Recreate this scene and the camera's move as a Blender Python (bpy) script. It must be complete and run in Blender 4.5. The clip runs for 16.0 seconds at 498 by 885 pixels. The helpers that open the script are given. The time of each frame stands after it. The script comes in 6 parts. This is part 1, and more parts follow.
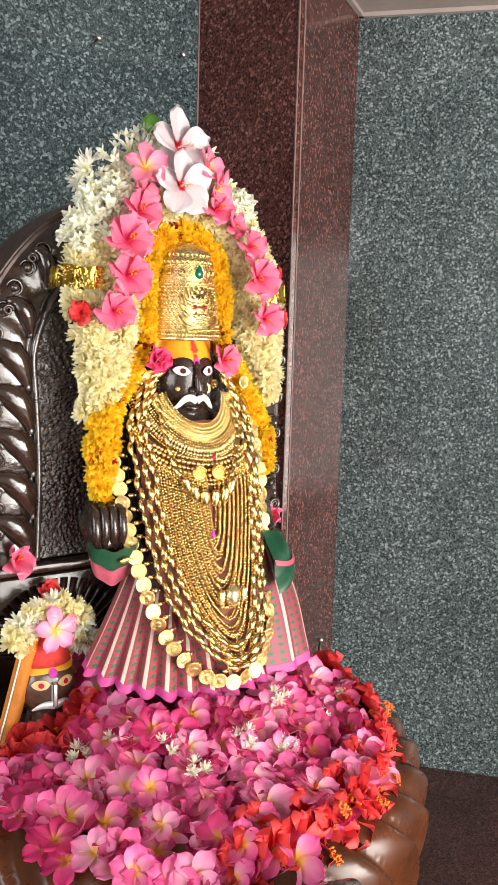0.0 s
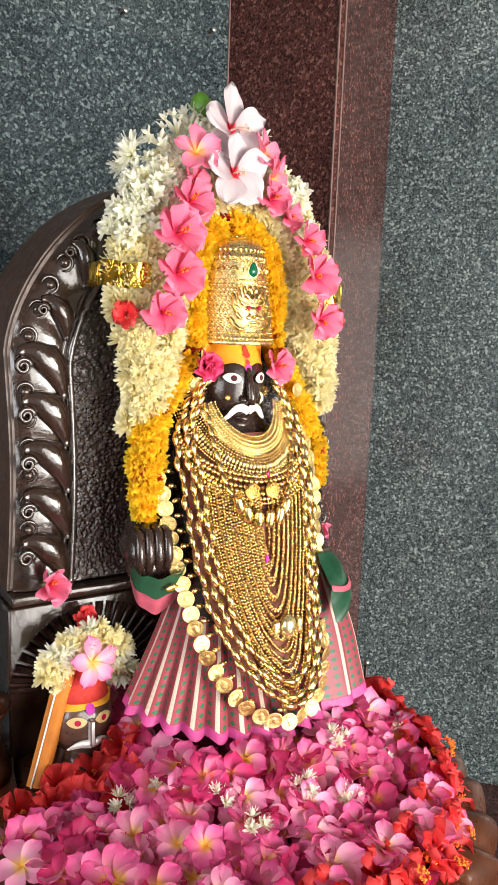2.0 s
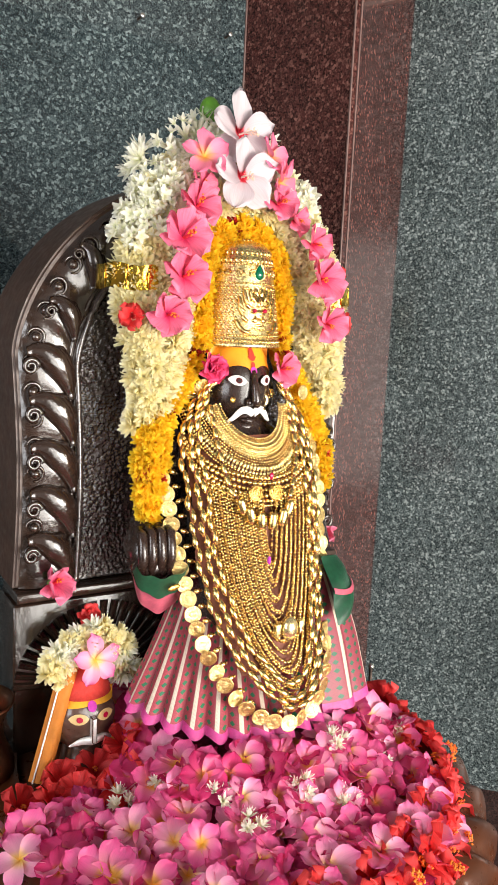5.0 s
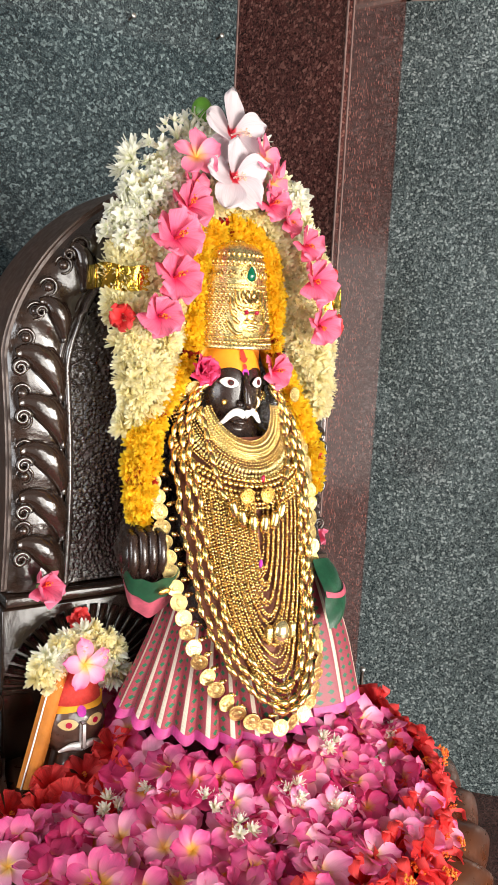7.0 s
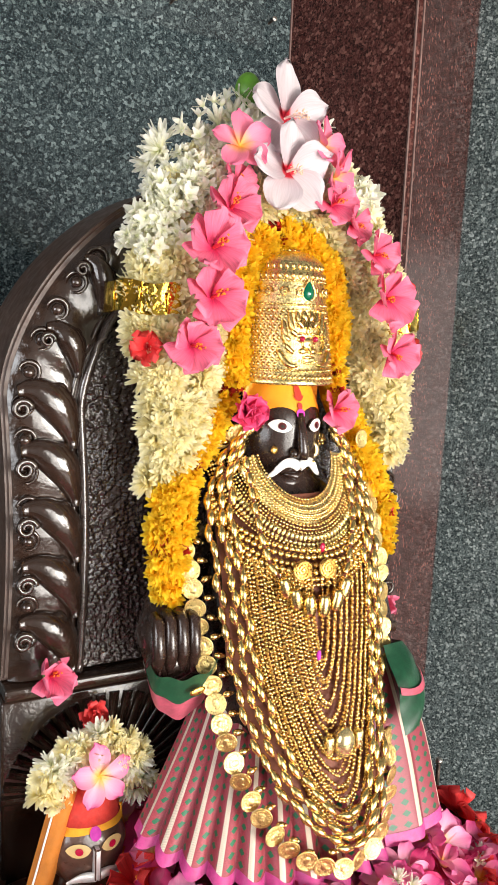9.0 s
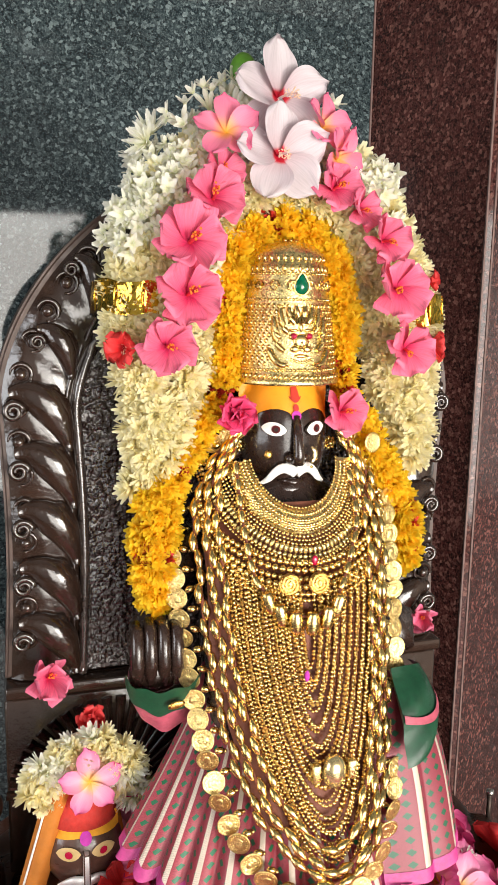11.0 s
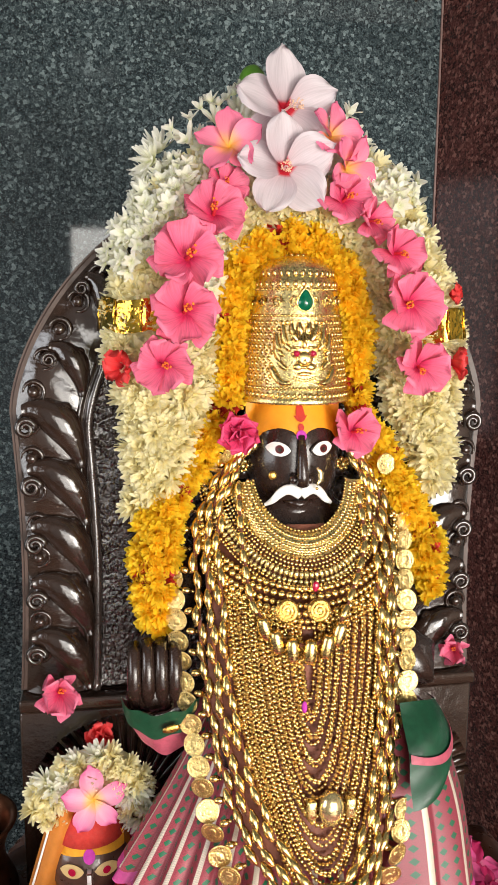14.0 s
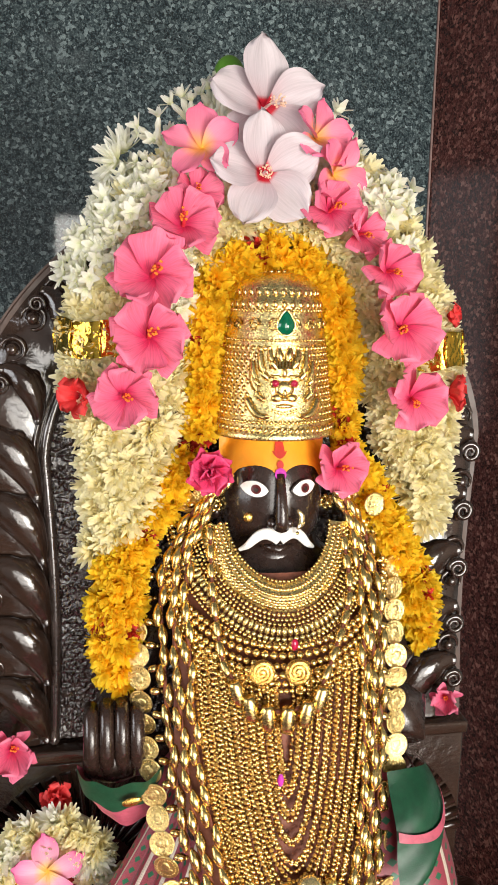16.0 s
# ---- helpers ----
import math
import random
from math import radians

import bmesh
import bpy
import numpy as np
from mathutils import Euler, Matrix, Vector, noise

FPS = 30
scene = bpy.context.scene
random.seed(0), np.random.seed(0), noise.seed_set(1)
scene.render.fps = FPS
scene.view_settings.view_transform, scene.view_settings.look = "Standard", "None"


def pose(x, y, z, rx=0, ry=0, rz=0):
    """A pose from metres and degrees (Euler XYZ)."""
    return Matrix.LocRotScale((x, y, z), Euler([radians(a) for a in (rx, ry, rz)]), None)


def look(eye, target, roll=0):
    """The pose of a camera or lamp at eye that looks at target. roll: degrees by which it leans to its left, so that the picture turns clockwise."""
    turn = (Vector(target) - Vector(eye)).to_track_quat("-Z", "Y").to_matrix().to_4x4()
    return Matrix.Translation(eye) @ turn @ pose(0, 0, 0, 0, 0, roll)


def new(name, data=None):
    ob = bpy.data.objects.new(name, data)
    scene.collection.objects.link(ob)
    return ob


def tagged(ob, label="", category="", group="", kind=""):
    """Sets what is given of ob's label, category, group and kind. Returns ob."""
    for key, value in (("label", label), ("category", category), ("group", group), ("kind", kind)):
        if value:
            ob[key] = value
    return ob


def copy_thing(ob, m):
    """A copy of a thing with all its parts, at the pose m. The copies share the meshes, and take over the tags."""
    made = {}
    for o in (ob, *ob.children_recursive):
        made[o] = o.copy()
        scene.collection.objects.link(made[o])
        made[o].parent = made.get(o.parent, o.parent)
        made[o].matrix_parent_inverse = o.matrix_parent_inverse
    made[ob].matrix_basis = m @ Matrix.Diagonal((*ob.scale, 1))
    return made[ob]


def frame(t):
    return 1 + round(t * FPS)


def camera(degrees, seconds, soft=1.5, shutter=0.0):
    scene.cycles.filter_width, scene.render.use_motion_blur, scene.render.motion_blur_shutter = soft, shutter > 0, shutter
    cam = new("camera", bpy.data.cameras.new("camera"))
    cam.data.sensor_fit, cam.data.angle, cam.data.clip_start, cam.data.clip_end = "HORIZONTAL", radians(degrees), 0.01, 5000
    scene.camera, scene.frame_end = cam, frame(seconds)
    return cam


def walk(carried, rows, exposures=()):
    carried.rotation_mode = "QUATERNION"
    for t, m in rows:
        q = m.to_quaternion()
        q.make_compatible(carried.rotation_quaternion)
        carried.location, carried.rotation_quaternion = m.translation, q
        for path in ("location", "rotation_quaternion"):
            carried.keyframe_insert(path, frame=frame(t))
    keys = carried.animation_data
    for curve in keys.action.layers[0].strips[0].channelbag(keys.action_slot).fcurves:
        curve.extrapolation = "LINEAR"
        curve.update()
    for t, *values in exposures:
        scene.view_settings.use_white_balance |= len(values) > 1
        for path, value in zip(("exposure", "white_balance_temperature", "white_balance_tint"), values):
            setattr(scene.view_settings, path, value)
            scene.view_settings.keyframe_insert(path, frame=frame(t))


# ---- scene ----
cam = camera(35.0, 16.0)
# seconds, eye, target, roll
PATH = [
    (0.0, (-0.6513, -1.1647, 1.5074), (0.1572, 0.0801, 1.2912), 1.61),
    (0.5, (-0.6622, -1.1329, 1.5204), (0.1464, 0.1095, 1.2911), 1.73),
    (1.0, (-0.6521, -1.0774, 1.5271), (0.1453, 0.1701, 1.2865), 1.75),
    (1.5, (-0.6542, -1.0336, 1.538), (0.1489, 0.2099, 1.2953), 2.01),
    (2.0, (-0.6617, -1.0098, 1.5323), (0.1508, 0.2272, 1.2878), 2.16),
    (2.5, (-0.655, -1.0119, 1.5345), (0.1701, 0.2168, 1.2904), 2.29),
    (3.0, (-0.6509, -1.0198, 1.5335), (0.1767, 0.2072, 1.2895), 2.37),
    (3.5, (-0.6481, -1.0196, 1.5362), (0.1649, 0.2176, 1.2944), 2.41),
    (3.7, (-0.6498, -1.015, 1.5387), (0.1542, 0.2277, 1.2956), 2.43),
    (6.0, (-0.6399, -1.0375, 1.5279), (0.1396, 0.2219, 1.2906), 2.67),
    (6.5, (-0.6368, -1.0376, 1.5271), (0.1431, 0.2221, 1.2927), 2.63),
    (7.0, (-0.6445, -1.0200, 1.5320), (0.1531, 0.2264, 1.2968), 2.91),
    (7.5, (-0.6255, -0.984, 1.5396), (0.1583, 0.2748, 1.3133), 2.87),
    (8.0, (-0.5918, -0.9042, 1.561), (0.1937, 0.3545, 1.3407), 2.91),
    (8.5, (-0.5524, -0.8279, 1.5567), (0.1972, 0.4504, 1.324), 2.9),
    (8.7, (-0.5405, -0.8101, 1.5555), (0.1935, 0.4774, 1.3239), 2.76),
    (10.8, (-0.3364, -0.8342, 1.5781), (0.1447, 0.5636, 1.3239), 1.43),
    (11.0, (-0.3153, -0.8375, 1.5741), (0.1154, 0.5753, 1.3127), 1.04),
    (11.5, (-0.2685, -0.8635, 1.5679), (0.1221, 0.5558, 1.28), 0.67),
    (12.0, (-0.2351, -0.8921, 1.5666), (0.1117, 0.5368, 1.27), 0.57),
    (12.5, (-0.2201, -0.9085, 1.5642), (0.1004, 0.5268, 1.2691), 0.55),
    (13.0, (-0.217, -0.9056, 1.5718), (0.0671, 0.5401, 1.2902), 0.41),
    (13.5, (-0.202, -0.8673, 1.5669), (0.0354, 0.5939, 1.3247), 0.27),
    (14.0, (-0.1936, -0.8405, 1.5821), (0.0353, 0.6216, 1.3376), 0.39),
    (14.5, (-0.1977, -0.8075, 1.5818), (0.0318, 0.6509, 1.3163), 0.58),
    (15.0, (-0.1789, -0.7883, 1.5866), (0.0604, 0.6675, 1.3159), 0.67),
    (15.5, (-0.1632, -0.7603, 1.6027), (0.0779, 0.6953, 1.3325), 0.78),
    (16.0, (-0.1631, -0.7432, 1.6165), (0.0864, 0.7117, 1.3498), 1.02),
]
walk(cam, [(t, look(eye, target, roll)) for t, eye, target, roll in PATH], [(0.0, 0.3), (8.0, 0.28), (11.0, 0.02), (12.5, -0.08), (13.5, -0.2), (14.5, -0.12), (16.0, -0.12)])

# ---- world and lights: daylight through the doorway behind the camera, and an added side fill ----
world = bpy.data.worlds.new("daylight")
scene.world = world
world.use_nodes = True
wn = world.node_tree.nodes
sky = wn.new("ShaderNodeTexSky")
sky.sky_type, sky.sun_disc, sky.sun_elevation, sky.sun_rotation = "NISHITA", False, radians(50), radians(150)
world.node_tree.links.new(sky.outputs["Color"], wn["Background"].inputs["Color"])
wn["Background"].inputs["Strength"].default_value = 0.12

DOOR_X0, DOOR_X1, DOOR_TOP, DOOR_Y = -0.55, 2.05, 2.16, -3.0


def area(name, m, sx, sy, watts, colour):
    d = bpy.data.lights.new(name, "AREA")
    d.shape, d.size, d.size_y, d.energy, d.color = "RECTANGLE", sx, sy, watts, colour
    o = new(name, d)
    o.matrix_world = m
    return o


area("door_daylight", look((0.0, DOOR_Y - 0.05, 1.15), (0.0, 0, 1.15)), 1.1, 2.0, 58, (1.0, 0.955, 0.885))
area("door_daylight", look((1.3, DOOR_Y - 0.05, 1.02), (1.0, 0, 1.15)), 1.45, 1.4, 152, (1.0, 0.945, 0.87))
# fill lamp added on the left; no window is known there
area("side_fill", look((-2.75, -1.30, 1.60), (0, -1.0, 1.3)), 1.6, 1.7, 50, (0.97, 0.98, 1.0))


# ---- materials ----
def nodes_of(name):
    m = bpy.data.materials.new(name)
    m.use_nodes = True
    t = m.node_tree
    return m, t, t.nodes, t.links, t.nodes["Principled BSDF"]


def setv(b, **kw):
    names = dict(base="Base Color", rough="Roughness", metal="Metallic", coat="Coat Weight", coatr="Coat Roughness", spec="Specular IOR Level", sheen="Sheen Weight", trans="Transmission Weight", ior="IOR")
    for k, v in kw.items():
        b.inputs[names[k]].default_value = (*v, 1) if k == "base" else v


def noise_node(n, l, scale, detail=4, rough=0.6, coord=None):
    t = n.new("ShaderNodeTexNoise")
    t.inputs["Scale"].default_value, t.inputs["Detail"].default_value, t.inputs["Roughness"].default_value = scale, detail, rough
    if coord is not None:
        l.new(coord, t.inputs["Vector"])
    return t


def ramp(n, l, src, stops):
    r = n.new("ShaderNodeValToRGB")
    e = r.color_ramp.elements
    e[0].position, e[0].color = stops[0][0], (*stops[0][1], 1)
    e[1].position, e[1].color = stops[-1][0], (*stops[-1][1], 1)
    for p, c in stops[1:-1]:
        q = e.new(p)
        q.color = (*c, 1)
    l.new(src, r.inputs["Fac"])
    return r


def mix(n, l, a, b, fac, kind="MIX"):
    m = n.new("ShaderNodeMix")
    m.data_type, m.blend_type = "RGBA", kind
    for socket, v in ((m.inputs["Factor"], fac), (m.inputs["A"], a), (m.inputs["B"], b)):
        if isinstance(v, bpy.types.NodeSocket):
            l.new(v, socket)
        elif isinstance(v, tuple):
            socket.default_value = (*v, 1)
        else:
            socket.default_value = v
    return m.outputs["Result"]


def bump(n, l, b, height, strength, dist):
    q = n.new("ShaderNodeBump")
    q.inputs["Strength"].default_value, q.inputs["Distance"].default_value = strength, dist
    l.new(height, q.inputs["Height"])
    l.new(q.outputs["Normal"], b.inputs["Normal"])
    return q


def obj_coord(n):
    return n.new("ShaderNodeTexCoord").outputs["Object"]


def uv_coord(n):
    return n.new("ShaderNodeTexCoord").outputs["UV"]


def granite(name, dark, mid, light, grain, rough, scuff=0.0, spec=0.5):
    """Polished granite: crisp crystal grains, cloudy tone, faint scuffs and smears."""
    m, t, n, l, b = nodes_of(name)
    c = obj_coord(n)
    warp = noise_node(n, l, grain * 0.8, 2, 0.6, c)
    bent = n.new("ShaderNodeVectorMath")
    bent.operation = "MULTIPLY_ADD"
    bent.inputs[1].default_value = (0.006, 0.006, 0.006)
    l.new(warp.outputs["Color"], bent.inputs[0])
    l.new(c, bent.inputs[2])
    v = n.new("ShaderNodeTexVoronoi")
    v.inputs["Scale"].default_value = grain
    l.new(bent.outputs[0], v.inputs["Vector"])
    sep = n.new("ShaderNodeSeparateColor")
    l.new(v.outputs["Color"], sep.inputs["Color"])
    cells = ramp(n, l, sep.outputs["Red"], [(0.0, dark), (0.36, dark), (0.50, mid), (0.78, mid), (1.0, light)])
    fine = noise_node(n, l, grain * 1.5, 3, 0.75, c)
    spots = ramp(n, l, fine.outputs["Fac"], [(0.40, dark), (0.52, mid), (0.68, light)])
    both = mix(n, l, cells.outputs["Color"], spots.outputs["Color"], 0.42)
    cloud = noise_node(n, l, 3.2, 5, 0.6, c)
    tone = ramp(n, l, cloud.outputs["Fac"], [(0.3, (0.72, 0.72, 0.72)), (0.7, (1.2, 1.2, 1.2))])
    both = mix(n, l, both, tone.outputs["Color"], 1.0, "MULTIPLY")
    smear = noise_node(n, l, 5.0, 7, 0.72, c)
    if scuff:
        mk = ramp(n, l, smear.outputs["Fac"], [(0.62, (0, 0, 0)), (0.80, (scuff,) * 3)])
        both = mix(n, l, both, (0.32, 0.37, 0.38), mk.outputs["Color"])
    l.new(both, b.inputs["Base Color"])
    rr = ramp(n, l, smear.outputs["Fac"], [(0.35, (rough,) * 3), (0.80, (rough + 0.06,) * 3)])
    l.new(rr.outputs["Color"], b.inputs["Roughness"])
    setv(b, spec=spec)
    bump(n, l, b, fine.outputs["Fac"], 0.012, 0.0004)
    return m


def plain(name, base, rough, metal=0.0, coat=0.0, var=0.15, scale=60, bumps=0.0, bscale=400, spec=0.5, dist=0.001):
    m, t, n, l, b = nodes_of(name)
    setv(b, rough=rough, metal=metal, coat=coat, spec=spec)
    b.inputs["Coat Roughness"].default_value = 0.12
    c = obj_coord(n)
    big = noise_node(n, l, scale, 5, 0.65, c)
    lo = tuple(max(0, x * (1 - var)) for x in base)
    hi = tuple(min(1, x * (1 + var)) for x in base)
    r = ramp(n, l, big.outputs["Fac"], [(0.3, lo), (0.7, hi)])
    l.new(r.outputs["Color"], b.inputs["Base Color"])
    wear = noise_node(n, l, scale * 2.7, 4, 0.6, c)
    q = ramp(n, l, wear.outputs["Fac"], [(0.3, (rough * 0.8,) * 3), (0.75, (min(1, rough * 1.3),) * 3)])
    l.new(q.outputs["Color"], b.inputs["Roughness"])
    if bumps:
        fine = noise_node(n, l, bscale, 3, 0.6, c)
        bump(n, l, b, fine.outputs["Fac"], bumps, dist)
    return m


def petal_mat(name, stops, var=0.12, veins=0.25, glow=0.28, rough=0.5, across=30):
    """Petal skin: colour runs from the throat (UV v = 0) to the tip (v = 1), with fine lengthwise veins."""
    m, t, n, l, b = nodes_of(name)
    uv = uv_coord(n)
    sep = n.new("ShaderNodeSeparateXYZ")
    l.new(uv, sep.inputs["Vector"])
    r = ramp(n, l, sep.outputs["Y"], stops)
    mp = n.new("ShaderNodeMapping")
    mp.inputs["Scale"].default_value = (across, 2.0, 1)
    l.new(uv, mp.inputs["Vector"])
    vn = noise_node(n, l, 1.0, 3, 0.6, mp.outputs["Vector"])
    info = n.new("ShaderNodeObjectInfo")
    tone = ramp(n, l, info.outputs["Random"], [(0.0, (1 - var,) * 3), (1.0, (1 + var * 0.6,) * 3)])
    col = mix(n, l, r.outputs["Color"], tone.outputs["Color"], 1.0, "MULTIPLY")
    vt = ramp(n, l, vn.outputs["Fac"], [(0.3, (1 - veins,) * 3), (0.65, (1.05,) * 3)])
    col = mix(n, l, col, vt.outputs["Color"], 1.0, "MULTIPLY")
    l.new(col, b.inputs["Base Color"])
    setv(b, rough=rough, spec=0.35)
    bump(n, l, b, vn.outputs["Fac"], 0.25, 0.001)
    tr = n.new("ShaderNodeBsdfTranslucent")
    l.new(col, tr.inputs["Color"])
    ms = n.new("ShaderNodeMixShader")
    ms.inputs["Fac"].default_value = glow
    l.new(b.outputs["BSDF"], ms.inputs[1])
    l.new(tr.outputs["BSDF"], ms.inputs[2])
    l.new(ms.outputs["Shader"], n["Material Output"].inputs["Surface"])
    return m


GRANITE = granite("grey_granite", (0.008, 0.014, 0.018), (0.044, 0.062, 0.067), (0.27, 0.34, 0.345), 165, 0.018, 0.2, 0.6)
# same stone as GRANITE, with the reflected haze put in as paler colour
GRANITE_R = granite("hazy_grey_granite", (0.009, 0.015, 0.018), (0.077, 0.099, 0.103), (0.38, 0.44, 0.44), 165, 0.11, 0.7)
BROWN = granite("brown_granite", (0.022, 0.007, 0.006), (0.078, 0.023, 0.020), (0.33, 0.155, 0.125), 150, 0.07)
FLOOR_M = granite("floor_granite", (0.03, 0.012, 0.01), (0.07, 0.03, 0.026), (0.15, 0.08, 0.07), 190, 0.22)
PLASTER = plain("plaster", (0.30, 0.25, 0.23), 0.75, var=0.08, scale=6, bumps=0.2, bscale=120)
HALLM = plain("hall_plaster", (0.15, 0.17, 0.18), 0.8, var=0.1, scale=3, bumps=0.1, bscale=60)
# for the unseen front wall: pale so that it reflects haze into the granite
BOUNCE_WALL = plain("pale_bounce_wall", (0.74, 0.74, 0.72), 0.75, var=0.08, scale=4, bumps=0.15, bscale=90)
PAINTWALL = plain("painted_wall", (0.26, 0.22, 0.19), 0.7, var=0.1, scale=4, bumps=0.15, bscale=90)
CHAIR_M = plain("oiled_dark_stone", (0.027, 0.0145, 0.0098), 0.17, coat=0.8, var=0.4, scale=25, bumps=0.5, bscale=48, spec=0.5, dist=0.004)
CHAIR_EDGE = plain("worn_brown_edge", (0.058, 0.029, 0.019), 0.45, var=0.3, scale=30, bumps=0.15, bscale=200)
# paler and glossier than the throne: part of the ridge's highlight is in the colour
RIDGE_M = plain("highlit_polished_ridge", (0.05, 0.034, 0.028), 0.2, coat=0.9, var=0.3, scale=60, bumps=0.1, bscale=90, spec=0.9)
PANEL_M = plain("hammered_dark_stone", (0.034, 0.021, 0.018), 0.18, coat=0.9, var=0.4, scale=40, bumps=0.6, bscale=240, dist=0.002)
PED_M = plain("brown_lacquered_stone", (0.066, 0.018, 0.0058), 0.3, spec=0.4, var=0.4, scale=14, bumps=0.12, bscale=120)
BLACK_M = plain("polished_black_stone", (0.026, 0.0135, 0.010), 0.26, coat=0.35, var=0.3, scale=40, bumps=0.1, bscale=220)
MASKSTONE = plain("rough_brown_stone", (0.080, 0.040, 0.028), 0.32, coat=0.5, var=0.45, scale=60, bumps=0.5, bscale=180)
ORANGE_P = plain("orange_paste", (0.80, 0.30, 0.012), 0.55, var=0.08, scale=60, bumps=0.1, bscale=300)
REDPASTE = plain("vermilion_paste", (0.42, 0.02, 0.012), 0.6, var=0.15, scale=90)
MAGENTA_P = plain("magenta_powder", (0.5, 0.03, 0.35), 0.7, var=0.15, scale=200)
ENAMEL = plain("white_enamel", (0.82, 0.8, 0.76), 0.3, var=0.03, scale=90)
EYE_Y = plain("yellowed_enamel", (0.60, 0.42, 0.18), 0.35, var=0.1, scale=90)
PUPIL = plain("dark_red_enamel", (0.10, 0.015, 0.015), 0.2, var=0.1, scale=200)
SILVER = plain("dull_silver", (0.72, 0.70, 0.66), 0.3, metal=1.0, var=0.1, scale=150, bumps=0.2, bscale=500)
PALE_SILVER = plain("brushed_silver", (0.80, 0.79, 0.77), 0.48, metal=0.6, var=0.1, scale=150, bumps=0.2, bscale=500)
GOLD = plain("bright_gold", (0.80, 0.58, 0.22), 0.24, metal=1.0, var=0.1, scale=160, bumps=0.15, bscale=700)
GOLD_P = plain("pale_gold_sheet", (0.80, 0.64, 0.28), 0.27, metal=1.0, var=0.12, scale=120, bumps=0.42, bscale=420, dist=0.0015)
GOLD_D = plain("dull_gold", (0.62, 0.36, 0.09), 0.28, metal=1.0, var=0.15, scale=120, bumps=0.35, bscale=600)
COIN_M = plain("struck_gold", (0.84, 0.63, 0.26), 0.3, metal=1.0, var=0.12, scale=200, bumps=0.9, bscale=330, dist=0.0015)
FOIL = plain("gold_foil", (0.70, 0.45, 0.06), 0.12, metal=1.0, var=0.3, scale=70, bumps=0.45, bscale=45, dist=0.008)
PEARL = plain("gilded_pearl", (0.80, 0.64, 0.32), 0.2, metal=0.85, coat=0.4, var=0.08, scale=90)
THREAD = plain("red_brown_thread", (0.17, 0.045, 0.02), 0.8, var=0.3, scale=300)
EMERALD = plain("emerald", (0.0, 0.10, 0.045), 0.06, coat=0.8, var=0.2, scale=200)
RUBY = plain("ruby", (0.40, 0.008, 0.04), 0.08, coat=0.7, var=0.2, scale=200)
COPPER = plain("tarnished_copper", (0.24, 0.10, 0.055), 0.33, metal=1.0, var=0.3, scale=30, bumps=0.2, bscale=90)
IRON = plain("rusty_iron", (0.08, 0.06, 0.05), 0.5, metal=0.8, var=0.4, scale=200)
STEM = plain("green_stem", (0.13, 0.22, 0.05), 0.5, var=0.25, scale=120)
LIME = plain("green_lime_skin", (0.09, 0.24, 0.02), 0.4, var=0.2, scale=90, bumps=0.15, bscale=500)
STAMEN_Y = plain("yellow_pollen", (0.85, 0.45, 0.05), 0.8, var=0.25, scale=500, bumps=0.6, bscale=900)
STAMEN_O = plain("orange_pollen", (0.80, 0.20, 0.02), 0.8, var=0.25, scale=500, bumps=0.6, bscale=900)
STAMEN_W = plain("pale_pollen", (0.80, 0.52, 0.36), 0.8, var=0.2, scale=500)
PISTIL_R = plain("red_pistil", (0.62, 0.03, 0.05), 0.5, var=0.2, scale=300)
PISTIL_P = plain("pale_pistil", (0.85, 0.6, 0.55), 0.5, var=0.1, scale=300)
ORANGE_C = plain("orange_cloth", (0.52, 0.17, 0.018), 0.75, var=0.15, scale=50, bumps=0.4, bscale=700)
RED_C = plain("red_cloth", (0.50, 0.03, 0.02), 0.8, var=0.2, scale=80, bumps=0.4, bscale=700)
YELLOW_C = plain("yellow_cloth", (0.80, 0.36, 0.02), 0.8, var=0.15, scale=80, bumps=0.3, bscale=700)
MAROON = plain("red_gold_silk", (0.19, 0.055, 0.026), 0.6, var=0.25, scale=120, bumps=0.3, bscale=900)
HEAPM = plain("crushed_petals", (0.22, 0.015, 0.05), 0.7, var=0.5, scale=70, bumps=0.8, bscale=90, dist=0.006)

P_CREAM = petal_mat("cream_petal", [(0.0, (0.96, 0.84, 0.44)), (0.35, (0.97, 0.88, 0.50)), (1.0, (0.97, 0.92, 0.66))], var=0.05, glow=0.46, veins=0.12)
P_WHITE = petal_mat("white_tube_petal", [(0.0, (0.80, 0.84, 0.50)), (0.4, (0.97, 0.96, 0.80)), (1.0, (0.98, 0.97, 0.91))], var=0.04, glow=0.5, veins=0.12)
P_MARI = petal_mat("marigold_petal", [(0.0, (0.95, 0.42, 0.005)), (0.35, (1.0, 0.64, 0.015)), (1.0, (1.0, 0.77, 0.05))], var=0.1, glow=0.5, veins=0.12)
P_REDF = petal_mat("red_floret_petal", [(0.0, (0.35, 0.01, 0.01)), (1.0, (0.62, 0.04, 0.02))], var=0.25, glow=0.2)
P_PINK = petal_mat("pink_hibiscus_petal", [(0.0, (0.45, 0.01, 0.05)), (0.16, (0.72, 0.04, 0.14)), (0.4, (0.86, 0.14, 0.27)), (1.0, (0.90, 0.22, 0.35))], var=0.07, glow=0.25)
P_ROSE = petal_mat("deep_pink_petal", [(0.0, (0.50, 0.008, 0.06)), (0.4, (0.85, 0.06, 0.20)), (1.0, (0.88, 0.09, 0.24))], var=0.1, glow=0.3)
P_RED = petal_mat("red_hibiscus_petal", [(0.0, (0.35, 0.0, 0.01)), (0.3, (0.86, 0.035, 0.04)), (1.0, (0.95, 0.085, 0.085))], var=0.12, glow=0.34)
